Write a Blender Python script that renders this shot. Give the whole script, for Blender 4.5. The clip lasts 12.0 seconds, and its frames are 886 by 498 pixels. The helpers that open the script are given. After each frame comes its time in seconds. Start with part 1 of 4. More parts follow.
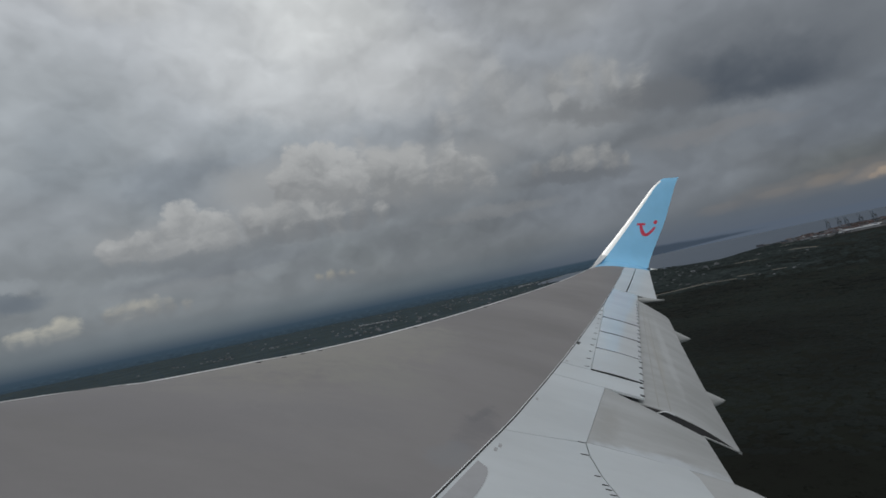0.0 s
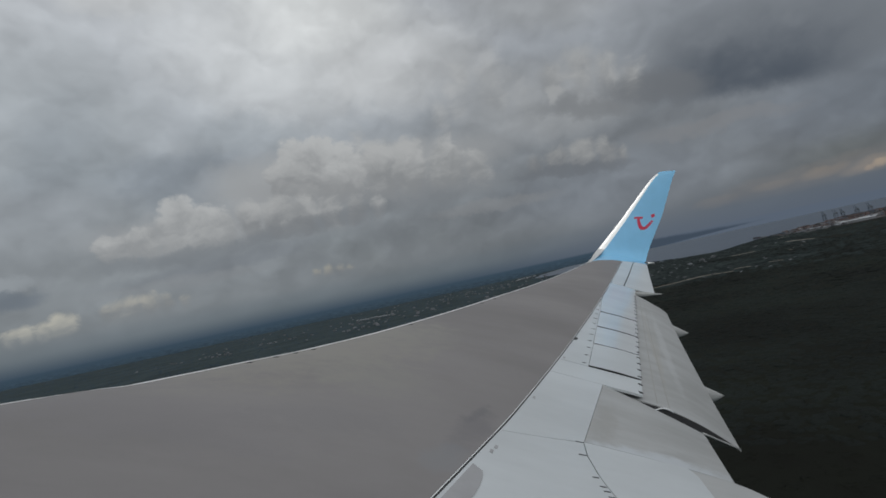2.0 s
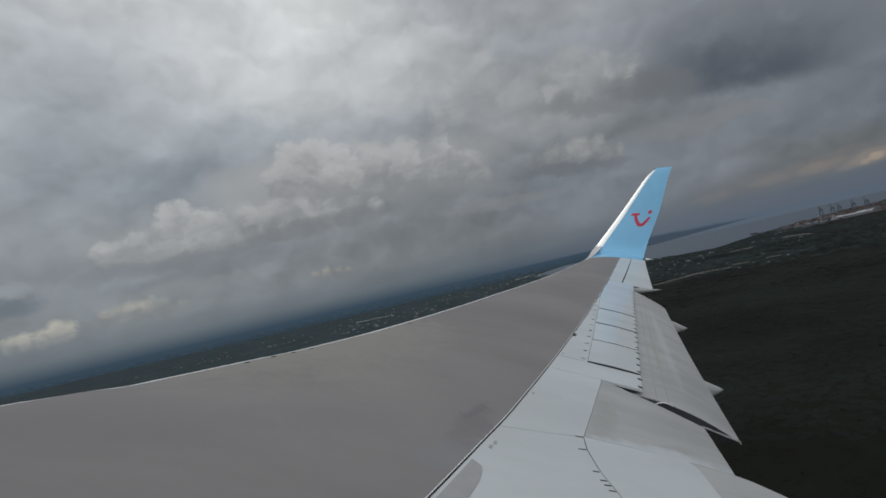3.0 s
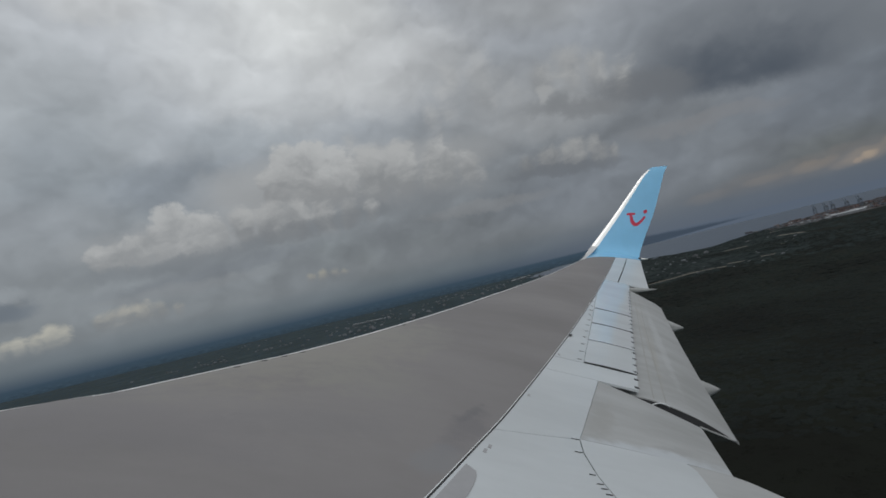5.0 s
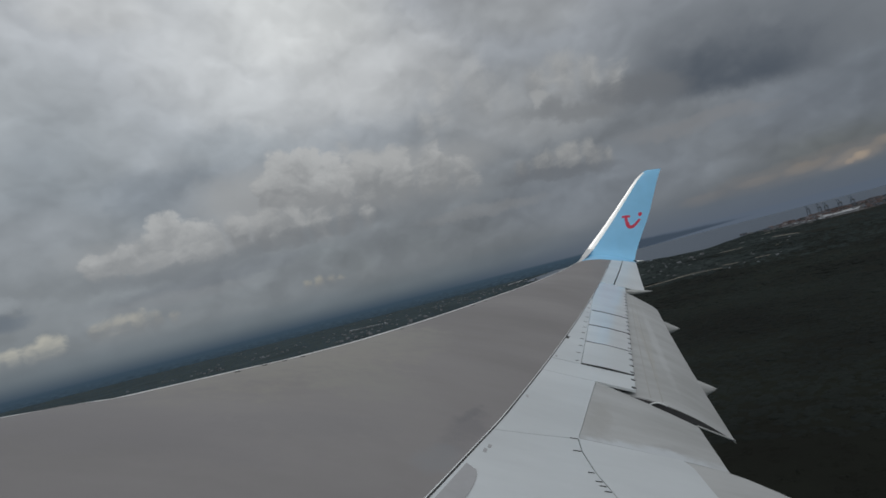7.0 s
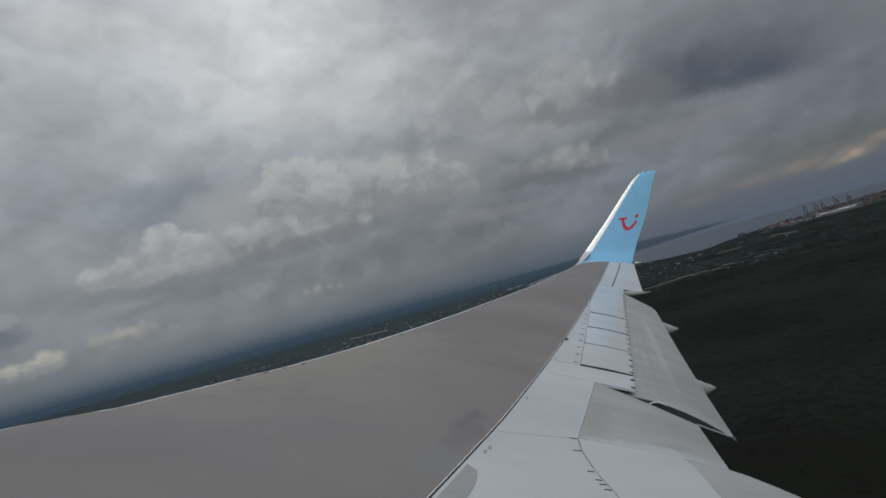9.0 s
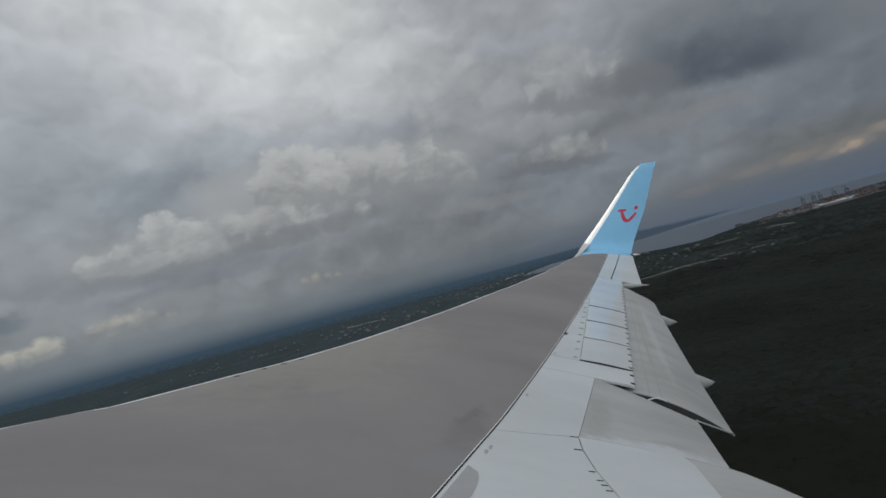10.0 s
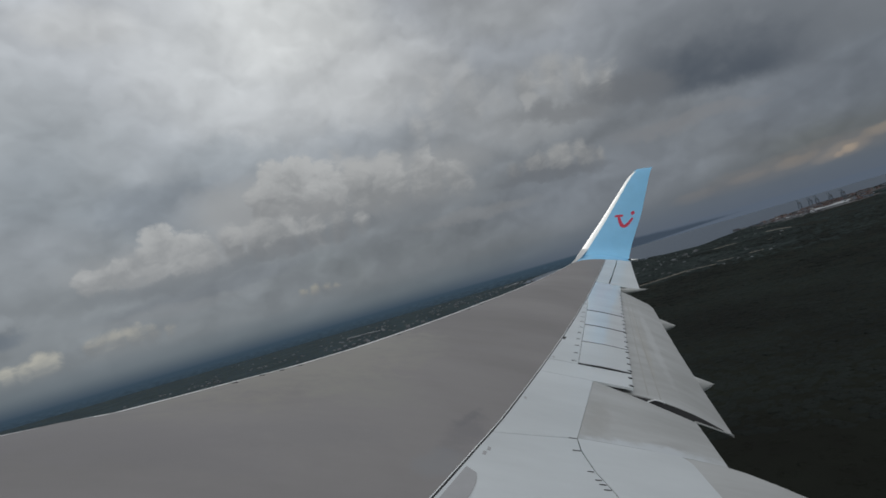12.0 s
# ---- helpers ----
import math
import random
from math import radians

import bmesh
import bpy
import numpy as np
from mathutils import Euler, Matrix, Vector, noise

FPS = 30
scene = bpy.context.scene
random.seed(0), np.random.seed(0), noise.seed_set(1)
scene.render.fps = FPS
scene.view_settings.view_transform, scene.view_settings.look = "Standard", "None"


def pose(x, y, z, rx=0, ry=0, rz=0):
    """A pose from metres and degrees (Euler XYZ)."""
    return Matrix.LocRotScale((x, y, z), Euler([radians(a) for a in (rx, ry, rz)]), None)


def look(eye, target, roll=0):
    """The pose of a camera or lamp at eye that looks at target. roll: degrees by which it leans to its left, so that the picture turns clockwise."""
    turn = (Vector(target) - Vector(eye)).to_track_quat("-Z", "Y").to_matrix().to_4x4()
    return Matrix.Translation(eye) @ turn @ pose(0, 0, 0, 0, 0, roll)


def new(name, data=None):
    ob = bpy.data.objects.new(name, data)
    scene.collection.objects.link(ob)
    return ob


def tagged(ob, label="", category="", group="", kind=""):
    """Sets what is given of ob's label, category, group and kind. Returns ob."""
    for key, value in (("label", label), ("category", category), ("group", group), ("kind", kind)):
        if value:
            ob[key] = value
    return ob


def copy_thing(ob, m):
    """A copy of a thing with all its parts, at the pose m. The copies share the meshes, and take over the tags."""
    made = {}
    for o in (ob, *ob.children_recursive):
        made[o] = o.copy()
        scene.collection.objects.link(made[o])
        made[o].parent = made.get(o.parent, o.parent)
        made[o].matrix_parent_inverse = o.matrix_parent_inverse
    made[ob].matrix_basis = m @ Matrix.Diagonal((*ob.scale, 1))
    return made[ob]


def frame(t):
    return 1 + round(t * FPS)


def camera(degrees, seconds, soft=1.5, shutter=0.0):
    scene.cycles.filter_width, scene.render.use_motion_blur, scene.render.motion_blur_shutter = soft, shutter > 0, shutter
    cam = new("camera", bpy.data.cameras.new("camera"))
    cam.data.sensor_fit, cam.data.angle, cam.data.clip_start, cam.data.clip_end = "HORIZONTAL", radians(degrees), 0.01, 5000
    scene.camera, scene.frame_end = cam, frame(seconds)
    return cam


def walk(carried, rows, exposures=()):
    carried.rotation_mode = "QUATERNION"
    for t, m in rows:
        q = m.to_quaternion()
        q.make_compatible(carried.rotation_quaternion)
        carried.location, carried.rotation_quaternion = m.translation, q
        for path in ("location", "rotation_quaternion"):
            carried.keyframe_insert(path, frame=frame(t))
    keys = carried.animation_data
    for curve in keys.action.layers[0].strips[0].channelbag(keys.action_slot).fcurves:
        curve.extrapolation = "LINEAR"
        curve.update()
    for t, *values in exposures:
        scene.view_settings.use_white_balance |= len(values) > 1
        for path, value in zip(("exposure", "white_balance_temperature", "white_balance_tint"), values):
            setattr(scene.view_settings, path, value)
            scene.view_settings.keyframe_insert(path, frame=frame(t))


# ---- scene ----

# Body axes of the aircraft: x aft, y out along the right wing, z up. It climbs nose-up, 85 m over the ground.
HEIGHT = 85.0
AIR = Matrix(((0.93864, 0.0, 0.3449, 0.0), (0.00425, 0.99992, -0.01156, 0.0), (-0.34487, 0.01232, 0.93857, HEIGHT), (0, 0, 0, 1)))

cam = camera(81.25, 12.0, soft=1.63)
ROWS = [
    (0.0, 5.976, 2.332, 2.236, 95.86, -8.17, -5.32),
    (0.5, 5.988, 2.348, 2.215, 96.28, -8.24, -5.45),
    (1.0, 5.999, 2.362, 2.214, 96.31, -8.03, -5.45),
    (1.5, 5.994, 2.392, 2.260, 95.77, -8.01, -5.63),
    (2.0, 6.018, 2.452, 2.281, 95.25, -7.81, -5.56),
    (2.5, 6.042, 2.461, 2.251, 95.33, -7.26, -5.56),
    (3.0, 6.045, 2.474, 2.241, 95.32, -6.93, -5.67),
    (5.0, 6.088, 2.556, 2.246, 95.51, -6.44, -6.06),
    (5.5, 6.069, 2.530, 2.245, 95.61, -6.44, -6.19),
    (6.0, 6.080, 2.532, 2.239, 95.68, -6.22, -6.20),
    (6.5, 6.070, 2.522, 2.257, 95.57, -6.11, -6.29),
    (7.0, 6.068, 2.489, 2.217, 96.11, -5.72, -6.41),
    (9.0, 6.084, 2.427, 2.193, 96.80, -4.48, -6.41),
    (9.5, 6.070, 2.437, 2.217, 96.59, -4.45, -6.47),
    (10.0, 6.052, 2.496, 2.276, 95.62, -4.75, -6.69),
    (10.5, 6.084, 2.498, 2.218, 96.08, -4.41, -6.62),
    (11.0, 6.098, 2.462, 2.149, 96.97, -4.12, -6.56),
    (11.5, 6.103, 2.446, 2.156, 97.04, -3.93, -6.53),
    (12.0, 6.079, 2.460, 2.216, 96.64, -3.94, -6.75),
]
walk(cam, [(t, AIR @ pose(*row)) for t, *row in ROWS], exposures=((0.0, -0.07), (1.5, -0.02), (2.5, 0.0), (6.5, -0.01), (7.0, -0.04), (9.0, -0.07), (9.5, -0.07), (10.0, 0.0), (10.5, -0.02), (11.0, -0.08), (11.5, -0.08), (12.0, -0.03)))


# ---- node helpers ----
class Nodes:
    def __init__(self, tree):
        self.t = tree

    def node(self, kind, **values):
        n = self.t.nodes.new(kind)
        for k, v in values.items():
            setattr(n, k, v)
        return n

    def put(self, socket, v):
        if isinstance(v, bpy.types.NodeSocket):
            self.t.links.new(v, socket)
        elif v is not None:
            socket.default_value = v

    def m(self, op, a, b=None, c=None, clamp=False):
        n = self.node("ShaderNodeMath", operation=op, use_clamp=clamp)
        for s, v in zip(n.inputs, (a, b, c)):
            self.put(s, v)
        return n.outputs[0]

    def step(self, x, lo, hi):
        n = self.node("ShaderNodeMapRange", interpolation_type="SMOOTHSTEP")
        self.put(n.inputs[0], x)
        n.inputs[1].default_value, n.inputs[2].default_value = lo, hi
        return n.outputs[0]

    def mix(self, f, a, b, mode="MIX"):
        n = self.node("ShaderNodeMix", data_type="RGBA", blend_type=mode)
        self.put(n.inputs[0], f)
        self.put(n.inputs[6], (*a, 1) if isinstance(a, tuple) else a)
        self.put(n.inputs[7], (*b, 1) if isinstance(b, tuple) else b)
        return n.outputs[2]

    def noise(self, vec, scale, detail=4.0, rough=0.55, distort=0.0):
        n = self.node("ShaderNodeTexNoise")
        self.put(n.inputs["Vector"], vec)
        n.inputs["Scale"].default_value, n.inputs["Detail"].default_value = scale, detail
        n.inputs["Roughness"].default_value, n.inputs["Distortion"].default_value = rough, distort
        return n.outputs["Fac"]

    def stretch(self, vec, scale, turn=(0, 0, 0)):
        n = self.node("ShaderNodeMapping")
        self.put(n.inputs["Vector"], vec)
        n.inputs["Scale"].default_value, n.inputs["Rotation"].default_value = scale, turn
        return n.outputs[0]


# ---- sky: a broken overcast, brighter ahead of the wing, with rows of cumulus ----
world = bpy.data.worlds.new("overcast_sky")
scene.world = world
world.use_nodes = True
wt = world.node_tree
wt.nodes.clear()
N = Nodes(wt)
way = N.node("ShaderNodeTexCoord").outputs["Generated"]
sep = N.node("ShaderNodeSeparateXYZ")
N.put(sep.inputs[0], way)
dx, dy, dz = sep.outputs
w1 = N.m("SUBTRACT", N.noise(way, 9.0, 6, 0.6), 0.5)
w2 = N.m("SUBTRACT", N.noise(N.stretch(way, (1, 1, 1), (1.1, 0.4, 0.7)), 11.0, 6, 0.62), 0.5)
w3 = N.m("SUBTRACT", N.noise(way, 38.0, 5, 0.6), 0.5)
az0 = N.m("MULTIPLY", N.m("ARCTAN2", dx, dy), 57.2958)
el0 = N.m("MULTIPLY", N.m("ARCSINE", dz), 57.2958)
damp = N.step(el0, -1.0, 9.0)
az = N.m("ADD", az0, N.m("MULTIPLY", N.m("ADD", N.m("MULTIPLY", w1, 4.5), N.m("MULTIPLY", w3, 1.6)), damp))
el = N.m("ADD", el0, N.m("MULTIPLY", N.m("ADD", N.m("MULTIPLY", w2, 3.0), N.m("MULTIPLY", w3, 1.3)), damp))
azp = N.m("ADD", az0, N.m("ADD", N.m("MULTIPLY", w1, 1.6), N.m("MULTIPLY", w3, 1.3)))
elp = N.m("ADD", el0, N.m("MULTIPLY", N.m("ADD", N.m("MULTIPLY", w2, 1.0), N.m("MULTIPLY", w3, 0.9)), damp))
# puffs, and the light on their upper sides
flatter = N.stretch(way, (1.0, 1.0, 1.35))
raised = N.node("ShaderNodeVectorMath", operation="ADD")
N.put(raised.inputs[0], flatter)
raised.inputs[1].default_value = (-0.012, 0.0, 0.055)
big = N.noise(flatter, 3.6, 3, 0.42)
puff = N.m("SUBTRACT", N.noise(flatter, 6.0, 3, 0.45), N.noise(raised.outputs[0], 6.0, 3, 0.45))
bent = N.node("ShaderNodeVectorMath", operation="MULTIPLY_ADD")
turbulence = N.node("ShaderNodeTexNoise")
N.put(turbulence.inputs["Vector"], flatter)
turbulence.inputs["Scale"].default_value, turbulence.inputs["Detail"].default_value = 14.0, 3.0
N.put(bent.inputs[0], turbulence.outputs["Color"])
bent.inputs[1].default_value = (0.09, 0.09, 0.09)
N.put(bent.inputs[2], flatter)


def billow(shift, size=11.0):
    v = N.node("ShaderNodeTexVoronoi", feature="SMOOTH_F1")
    moved = N.node("ShaderNodeVectorMath", operation="ADD")
    N.put(moved.inputs[0], bent.outputs[0])
    moved.inputs[1].default_value = shift
    N.put(v.inputs["Vector"], moved.outputs[0])
    v.inputs["Scale"].default_value, v.inputs["Detail"].default_value = size, 2.0
    v.inputs["Roughness"].default_value, v.inputs["Smoothness"].default_value = 0.45, 0.6
    return v.outputs["Distance"]


lobes = N.m("ADD", N.m("MULTIPLY", billow((0.4, 0.1, 0.2), 15.0), 0.7), N.m("MULTIPLY", billow((0.1, 0.3, 0.7), 36.0), 0.3))
fluff = N.m("SUBTRACT", billow((-0.006, 0.0, 0.03)), billow((0, 0, 0)))

curl = N.m("SUBTRACT", N.noise(bent.outputs[0], 26.0, 5, 0.6), 0.5)

ramp = N.node("ShaderNodeValToRGB")
N.put(ramp.inputs[0], N.m("DIVIDE", el0, 60.0, clamp=True))
while len(ramp.color_ramp.elements) < 6:
    ramp.color_ramp.elements.new(0.5)
for e, (p, c) in zip(ramp.color_ramp.elements, ((0.0, (0.13, 0.155, 0.185)), (0.05, (0.176, 0.189, 0.200)), (0.16, (0.210, 0.224, 0.238)), (0.33, (0.31, 0.328, 0.35)), (0.55, (0.44, 0.45, 0.47)), (1.0, (0.47, 0.48, 0.50)))):
    e.position, e.color = p, (*c, 1)
sky = ramp.outputs[0]
clear = N.node("ShaderNodeTexSky", sky_type="NISHITA", sun_disc=False, sun_elevation=radians(53), sun_rotation=radians(180), air_density=1.5, dust_density=3.0)
thin = N.mix(1.0, clear.outputs[0], (0.10, 0.10, 0.10), "MULTIPLY")
sky = N.mix(N.m("MULTIPLY", N.step(big, 0.5, 0.2), 0.2), sky, thin)
side = N.step(N.m("COSINE", N.m("SUBTRACT", N.m("ARCTAN2", dx, dy), 1.05)), 1.0, 0.10)
behind = N.step(dy, 0.25, -0.6)
sky = N.mix(1.0, sky, N.mix(side, (0.78, 0.78, 0.795), (1.15, 1.15, 1.15)), "MULTIPLY")
sky = N.mix(1.0, sky, N.mix(behind, (1.0, 1.0, 1.0), (1.4, 1.4, 1.38)), "MULTIPLY")


def grey(v):
    c = N.node("ShaderNodeCombineColor")
    for k in range(3):
        N.put(c.inputs[k], v)
    return c.outputs[0]


relief = N.m("ADD", N.m("MULTIPLY", puff, 0.34), N.m("MULTIPLY", fluff, 0.26))
tone = N.m("ADD", N.m("ADD", 1.0, N.m("MULTIPLY", relief, damp)), N.m("MULTIPLY", N.m("SUBTRACT", big, 0.5), 0.65))


def soft_patch(base, a0, e0, w, h, colour, amount, slope=0.0, hard=0.0):
    x = N.m("DIVIDE", N.m("SUBTRACT", az, a0), w)
    y = N.m("DIVIDE", N.m("SUBTRACT", N.m("SUBTRACT", el, e0), N.m("MULTIPLY", N.m("SUBTRACT", az, a0), slope)), h)
    r = N.m("ADD", N.m("MULTIPLY", x, x), N.m("MULTIPLY", y, y))
    f = N.m("MULTIPLY", N.step(r, 1.0, hard), amount)
    return N.mix(f, base, colour)


def bank(base, heads, floor, tall, bright, shade, amount=0.9, rim=0.7, ragged=2.4, fade=1.2):
    """Heaped cloud of round heads (azimuth, elevation, radius): crisp and lit above, melting away towards its base line."""
    field = None
    for a, e, r in heads:
        x = N.m("SUBTRACT", azp, a)
        y = N.m("SUBTRACT", elp, e)
        y = N.m("ADD", N.m("MAXIMUM", y, 0.0), N.m("MULTIPLY", N.m("MINIMUM", y, 0.0), 0.42))
        q = N.m("SUBTRACT", 1.35 * r, N.m("SQRT", N.m("ADD", N.m("MULTIPLY", x, x), N.m("MULTIPLY", y, y))))
        field = q if field is None else N.m("SMOOTH_MAX", field, q, 0.5)
    size = sum(r for _, _, r in heads) / len(heads)
    field = N.m("ADD", field, N.m("MULTIPLY", N.m("SUBTRACT", 0.68, lobes), ragged * size * 0.5))
    field = N.m("ADD", field, N.m("MULTIPLY", curl, 1.1 * size))
    a0, e0, slope = floor
    over = N.m("SUBTRACT", N.m("SUBTRACT", elp, e0), N.m("MULTIPLY", N.m("SUBTRACT", azp, a0), slope))
    f = N.m("MULTIPLY", N.step(field, 0.0, rim * 1.3), N.step(over, -1.6 * fade, 0.5 * fade))
    light = N.m("ADD", N.m("DIVIDE", over, tall), N.m("ADD", N.m("MULTIPLY", N.m("SUBTRACT", 0.62, lobes), 0.8), N.m("MULTIPLY", relief, 2.2)))
    light = N.m("ADD", light, N.m("MULTIPLY", curl, 1.3))
    return N.mix(N.m("MULTIPLY", f, amount), base, N.mix(N.step(light, -0.35, 1.15), shade, bright))


# great bright and dark stretches
sky = soft_patch(sky, -5, 29, 19, 12, (0.535, 0.54, 0.545), 0.75)
sky = soft_patch(sky, -1, 32, 12, 8, (0.68, 0.68, 0.67), 0.55)
sky = soft_patch(sky, -22, 32.2, 7, 2.4, (0.56, 0.56, 0.56), 0.6)
sky = soft_patch(sky, 6, 24, 13, 6, (0.46, 0.463, 0.468), 0.75)
sky = soft_patch(sky, -30, 22, 12, 9, (0.34, 0.362, 0.38), 0.55)
sky = soft_patch(sky, -18, 15.8, 10, 3.4, (0.245, 0.27, 0.302), 0.8)
sky = soft_patch(sky, -12, 19.5, 8, 2.6, (0.30, 0.325, 0.35), 0.55)
sky = soft_patch(sky, -30, 14.5, 6, 3.0, (0.30, 0.32, 0.345), 0.5)
sky = soft_patch(sky, 22, 27, 11, 4.5, (0.285, 0.292, 0.302), 0.8, -0.25)
sky = soft_patch(sky, 20, 17.0, 13, 5.5, (0.31, 0.316, 0.325), 0.75, -0.15)
sky = soft_patch(sky, 50, 8.0, 16, 4.5, (0.172, 0.190, 0.218), 0.85, -0.1)
sky = soft_patch(sky, 26, 6.5, 17, 5.0, (0.178, 0.194, 0.218), 0.7, -0.05)
sky = N.mix(1.0, sky, grey(tone), "MULTIPLY")
# the heavy dark cloud: dense along its flat lower edge, thinning upwards and towards the wing
lower = N.m("ADD", N.m("SUBTRACT", 12.1, N.m("MULTIPLY", N.m("SUBTRACT", azp, 35.0), 0.20)), N.m("MULTIPLY", N.m("POWER", N.m("MAXIMUM", N.m("SUBTRACT", azp, 42.0), 0.0), 2.0), 0.024))
above = N.m("SUBTRACT", elp, lower)
along = N.m("MULTIPLY", N.step(azp, 27.5, 37.5), N.step(azp, 62.0, 46.0))
veil = N.m("MULTIPLY", N.m("MULTIPLY", N.step(above, -0.9, 1.3), N.step(above, 15.0, 3.0)), along)
sky = N.mix(N.m("MULTIPLY", veil, 0.85), sky, (0.152, 0.165, 0.185))
core = N.m("MULTIPLY", N.m("MULTIPLY", N.step(above, -0.5, 1.4), N.step(N.m("ADD", above, N.m("MULTIPLY", relief, 9.0)), 7.2, 0.5)), N.m("MULTIPLY", N.step(azp, 30.0, 38.0), N.step(azp, 50.0, 42.5)))
sky = N.mix(N.m("MULTIPLY", core, 0.9), sky, (0.072, 0.086, 0.108))
sky = soft_patch(sky, 31.5, 14.8, 6.5, 2.2, (0.148, 0.155, 0.167), 0.8, -0.3)
sky = soft_patch(sky, 36, 9.7, 9, 1.0, (0.225, 0.222, 0.228), 0.45, -0.10)
# broken lumps high up
sky = bank(sky, ((25.2, 19.4, 1.9), (27.5, 18.2, 1.8), (30.0, 16.9, 1.6), (22.0, 19.2, 1.6)), (20.9, 17.2, -0.32), 4.0, (0.365, 0.364, 0.362), (0.195, 0.199, 0.206), 0.8, 1.7, 1.9, 1.8)
sky = bank(sky, ((15.4, 21.2, 2.2), (18.6, 18.4, 1.5), (12.6, 22.0, 1.8)), (10.0, 19.6, -0.30), 4.5, (0.43, 0.428, 0.426), (0.285, 0.29, 0.297), 0.6, 1.9, 1.8, 1.8)
sky = bank(sky, ((11.0, 20.2, 1.3), (11.5, 18.2, 1.1), (9.4, 18.4, 1.3)), (8.0, 16.6, -0.2), 3.6, (0.44, 0.438, 0.436), (0.31, 0.313, 0.318), 0.6, 1.5, 1.8)
sky = soft_patch(sky, 21.7, 17.5, 1.1, 1.1, (0.40, 0.398, 0.395), 0.5)
sky = soft_patch(sky, 25, 14.8, 7, 1.4, (0.168, 0.173, 0.182), 0.6, -0.3)
# rows of cumulus over flat dark bases
sky = soft_patch(sky, -11, 14.4, 9, 3.4, (0.345, 0.348, 0.352), 0.85)
sky = soft_patch(sky, -16, 10.8, 15, 2.6, (0.31, 0.315, 0.323), 0.85)
sky = soft_patch(sky, 6, 14.4, 13, 3.0, (0.32, 0.322, 0.326), 0.75, -0.12)
sky = soft_patch(sky, -1, 12.6, 16, 2.4, (0.275, 0.279, 0.286), 0.75, -0.1)
sky = soft_patch(sky, 4, 11.0, 14, 2.0, (0.20, 0.207, 0.218), 0.5, -0.1)
sky = bank(sky, ((-0.3, 17.7, 1.2), (-0.8, 16.4, 1.3), (1.0, 15.6, 1.5)), (-2.0, 14.0, -0.1), 5.0, (0.42, 0.42, 0.42), (0.30, 0.302, 0.306), 0.75, 1.2)
sky = bank(sky, ((4.6, 14.4, 2.0), (8.7, 13.6, 2.0), (11.9, 12.3, 1.5), (1.6, 15.0, 2.0)), (-9.7, 13.3, -0.12), 4.6, (0.405, 0.403, 0.40), (0.235, 0.239, 0.245), 0.92, 0.9, 1.3)
sky = bank(sky, ((-7.7, 16.5, 1.8), (-5.0, 16.6, 1.8), (-2.4, 15.6, 1.8), (-9.4, 14.8, 1.6), (-4.6, 14.6, 2.0)), (-9.7, 12.9, -0.12), 5.4, (0.45, 0.448, 0.444), (0.26, 0.262, 0.267), 0.92, 0.55, 1.3)
sky = bank(sky, ((-13.3, 11.3, 1.5), (-10.4, 11.3, 1.7), (-7.6, 10.9, 1.6), (-4.8, 10.6, 1.4), (-2.2, 10.6, 1.2), (0.2, 10.3, 0.9)), (-13.9, 10.0, -0.09), 3.2, (0.395, 0.393, 0.39), (0.215, 0.22, 0.228), 0.88, 0.8, 1.2)
sky = soft_patch(sky, -6, 9.2, 13, 1.3, (0.172, 0.181, 0.193), 0.6, 0.04)
sky = bank(sky, ((23.2, 10.5, 1.4), (25.5, 10.2, 1.3), (20.8, 10.6, 1.3), (18.3, 10.7, 1.0), (26.9, 9.6, 0.9)), (16.9, 10.1, -0.13), 2.2, (0.325, 0.323, 0.32), (0.17, 0.177, 0.188), 0.9, 0.8, 1.0, 0.9)
sky = soft_patch(sky, 22, 9.0, 8, 0.8, (0.145, 0.155, 0.171), 0.7, -0.13)
sky = soft_patch(sky, 13, 7.4, 9, 0.9, (0.235, 0.238, 0.245), 0.5, -0.08)
sky = bank(sky, ((-19.7, 12.3, 1.7), (-17.8, 11.6, 1.5), (-16.2, 11.1, 1.3), (-21.1, 11.3, 1.3), (-23.1, 10.7, 1.2), (-24.8, 10.4, 1.1), (-26.4, 10.4, 0.9)), (-27.0, 9.0, 0.03), 3.9, (0.43, 0.429, 0.426), (0.265, 0.27, 0.277), 0.92, 0.5, 1.4)
sky = soft_patch(sky, -19, 8.2, 11, 1.2, (0.180, 0.193, 0.21), 0.6, 0.02)
sky = soft_patch(sky, -17, 6.9, 13, 1.0, (0.165, 0.178, 0.198), 0.55, 0.06)
sky = soft_patch(sky, -20, 5.8, 10, 0.9, (0.225, 0.234, 0.247), 0.5, 0.02)
sky = soft_patch(sky, -34.0, 6.6, 3.2, 1.2, (0.15, 0.172, 0.20), 0.85)
sky = soft_patch(sky, -34.5, 8.1, 3.0, 0.9, (0.30, 0.32, 0.34), 0.6)
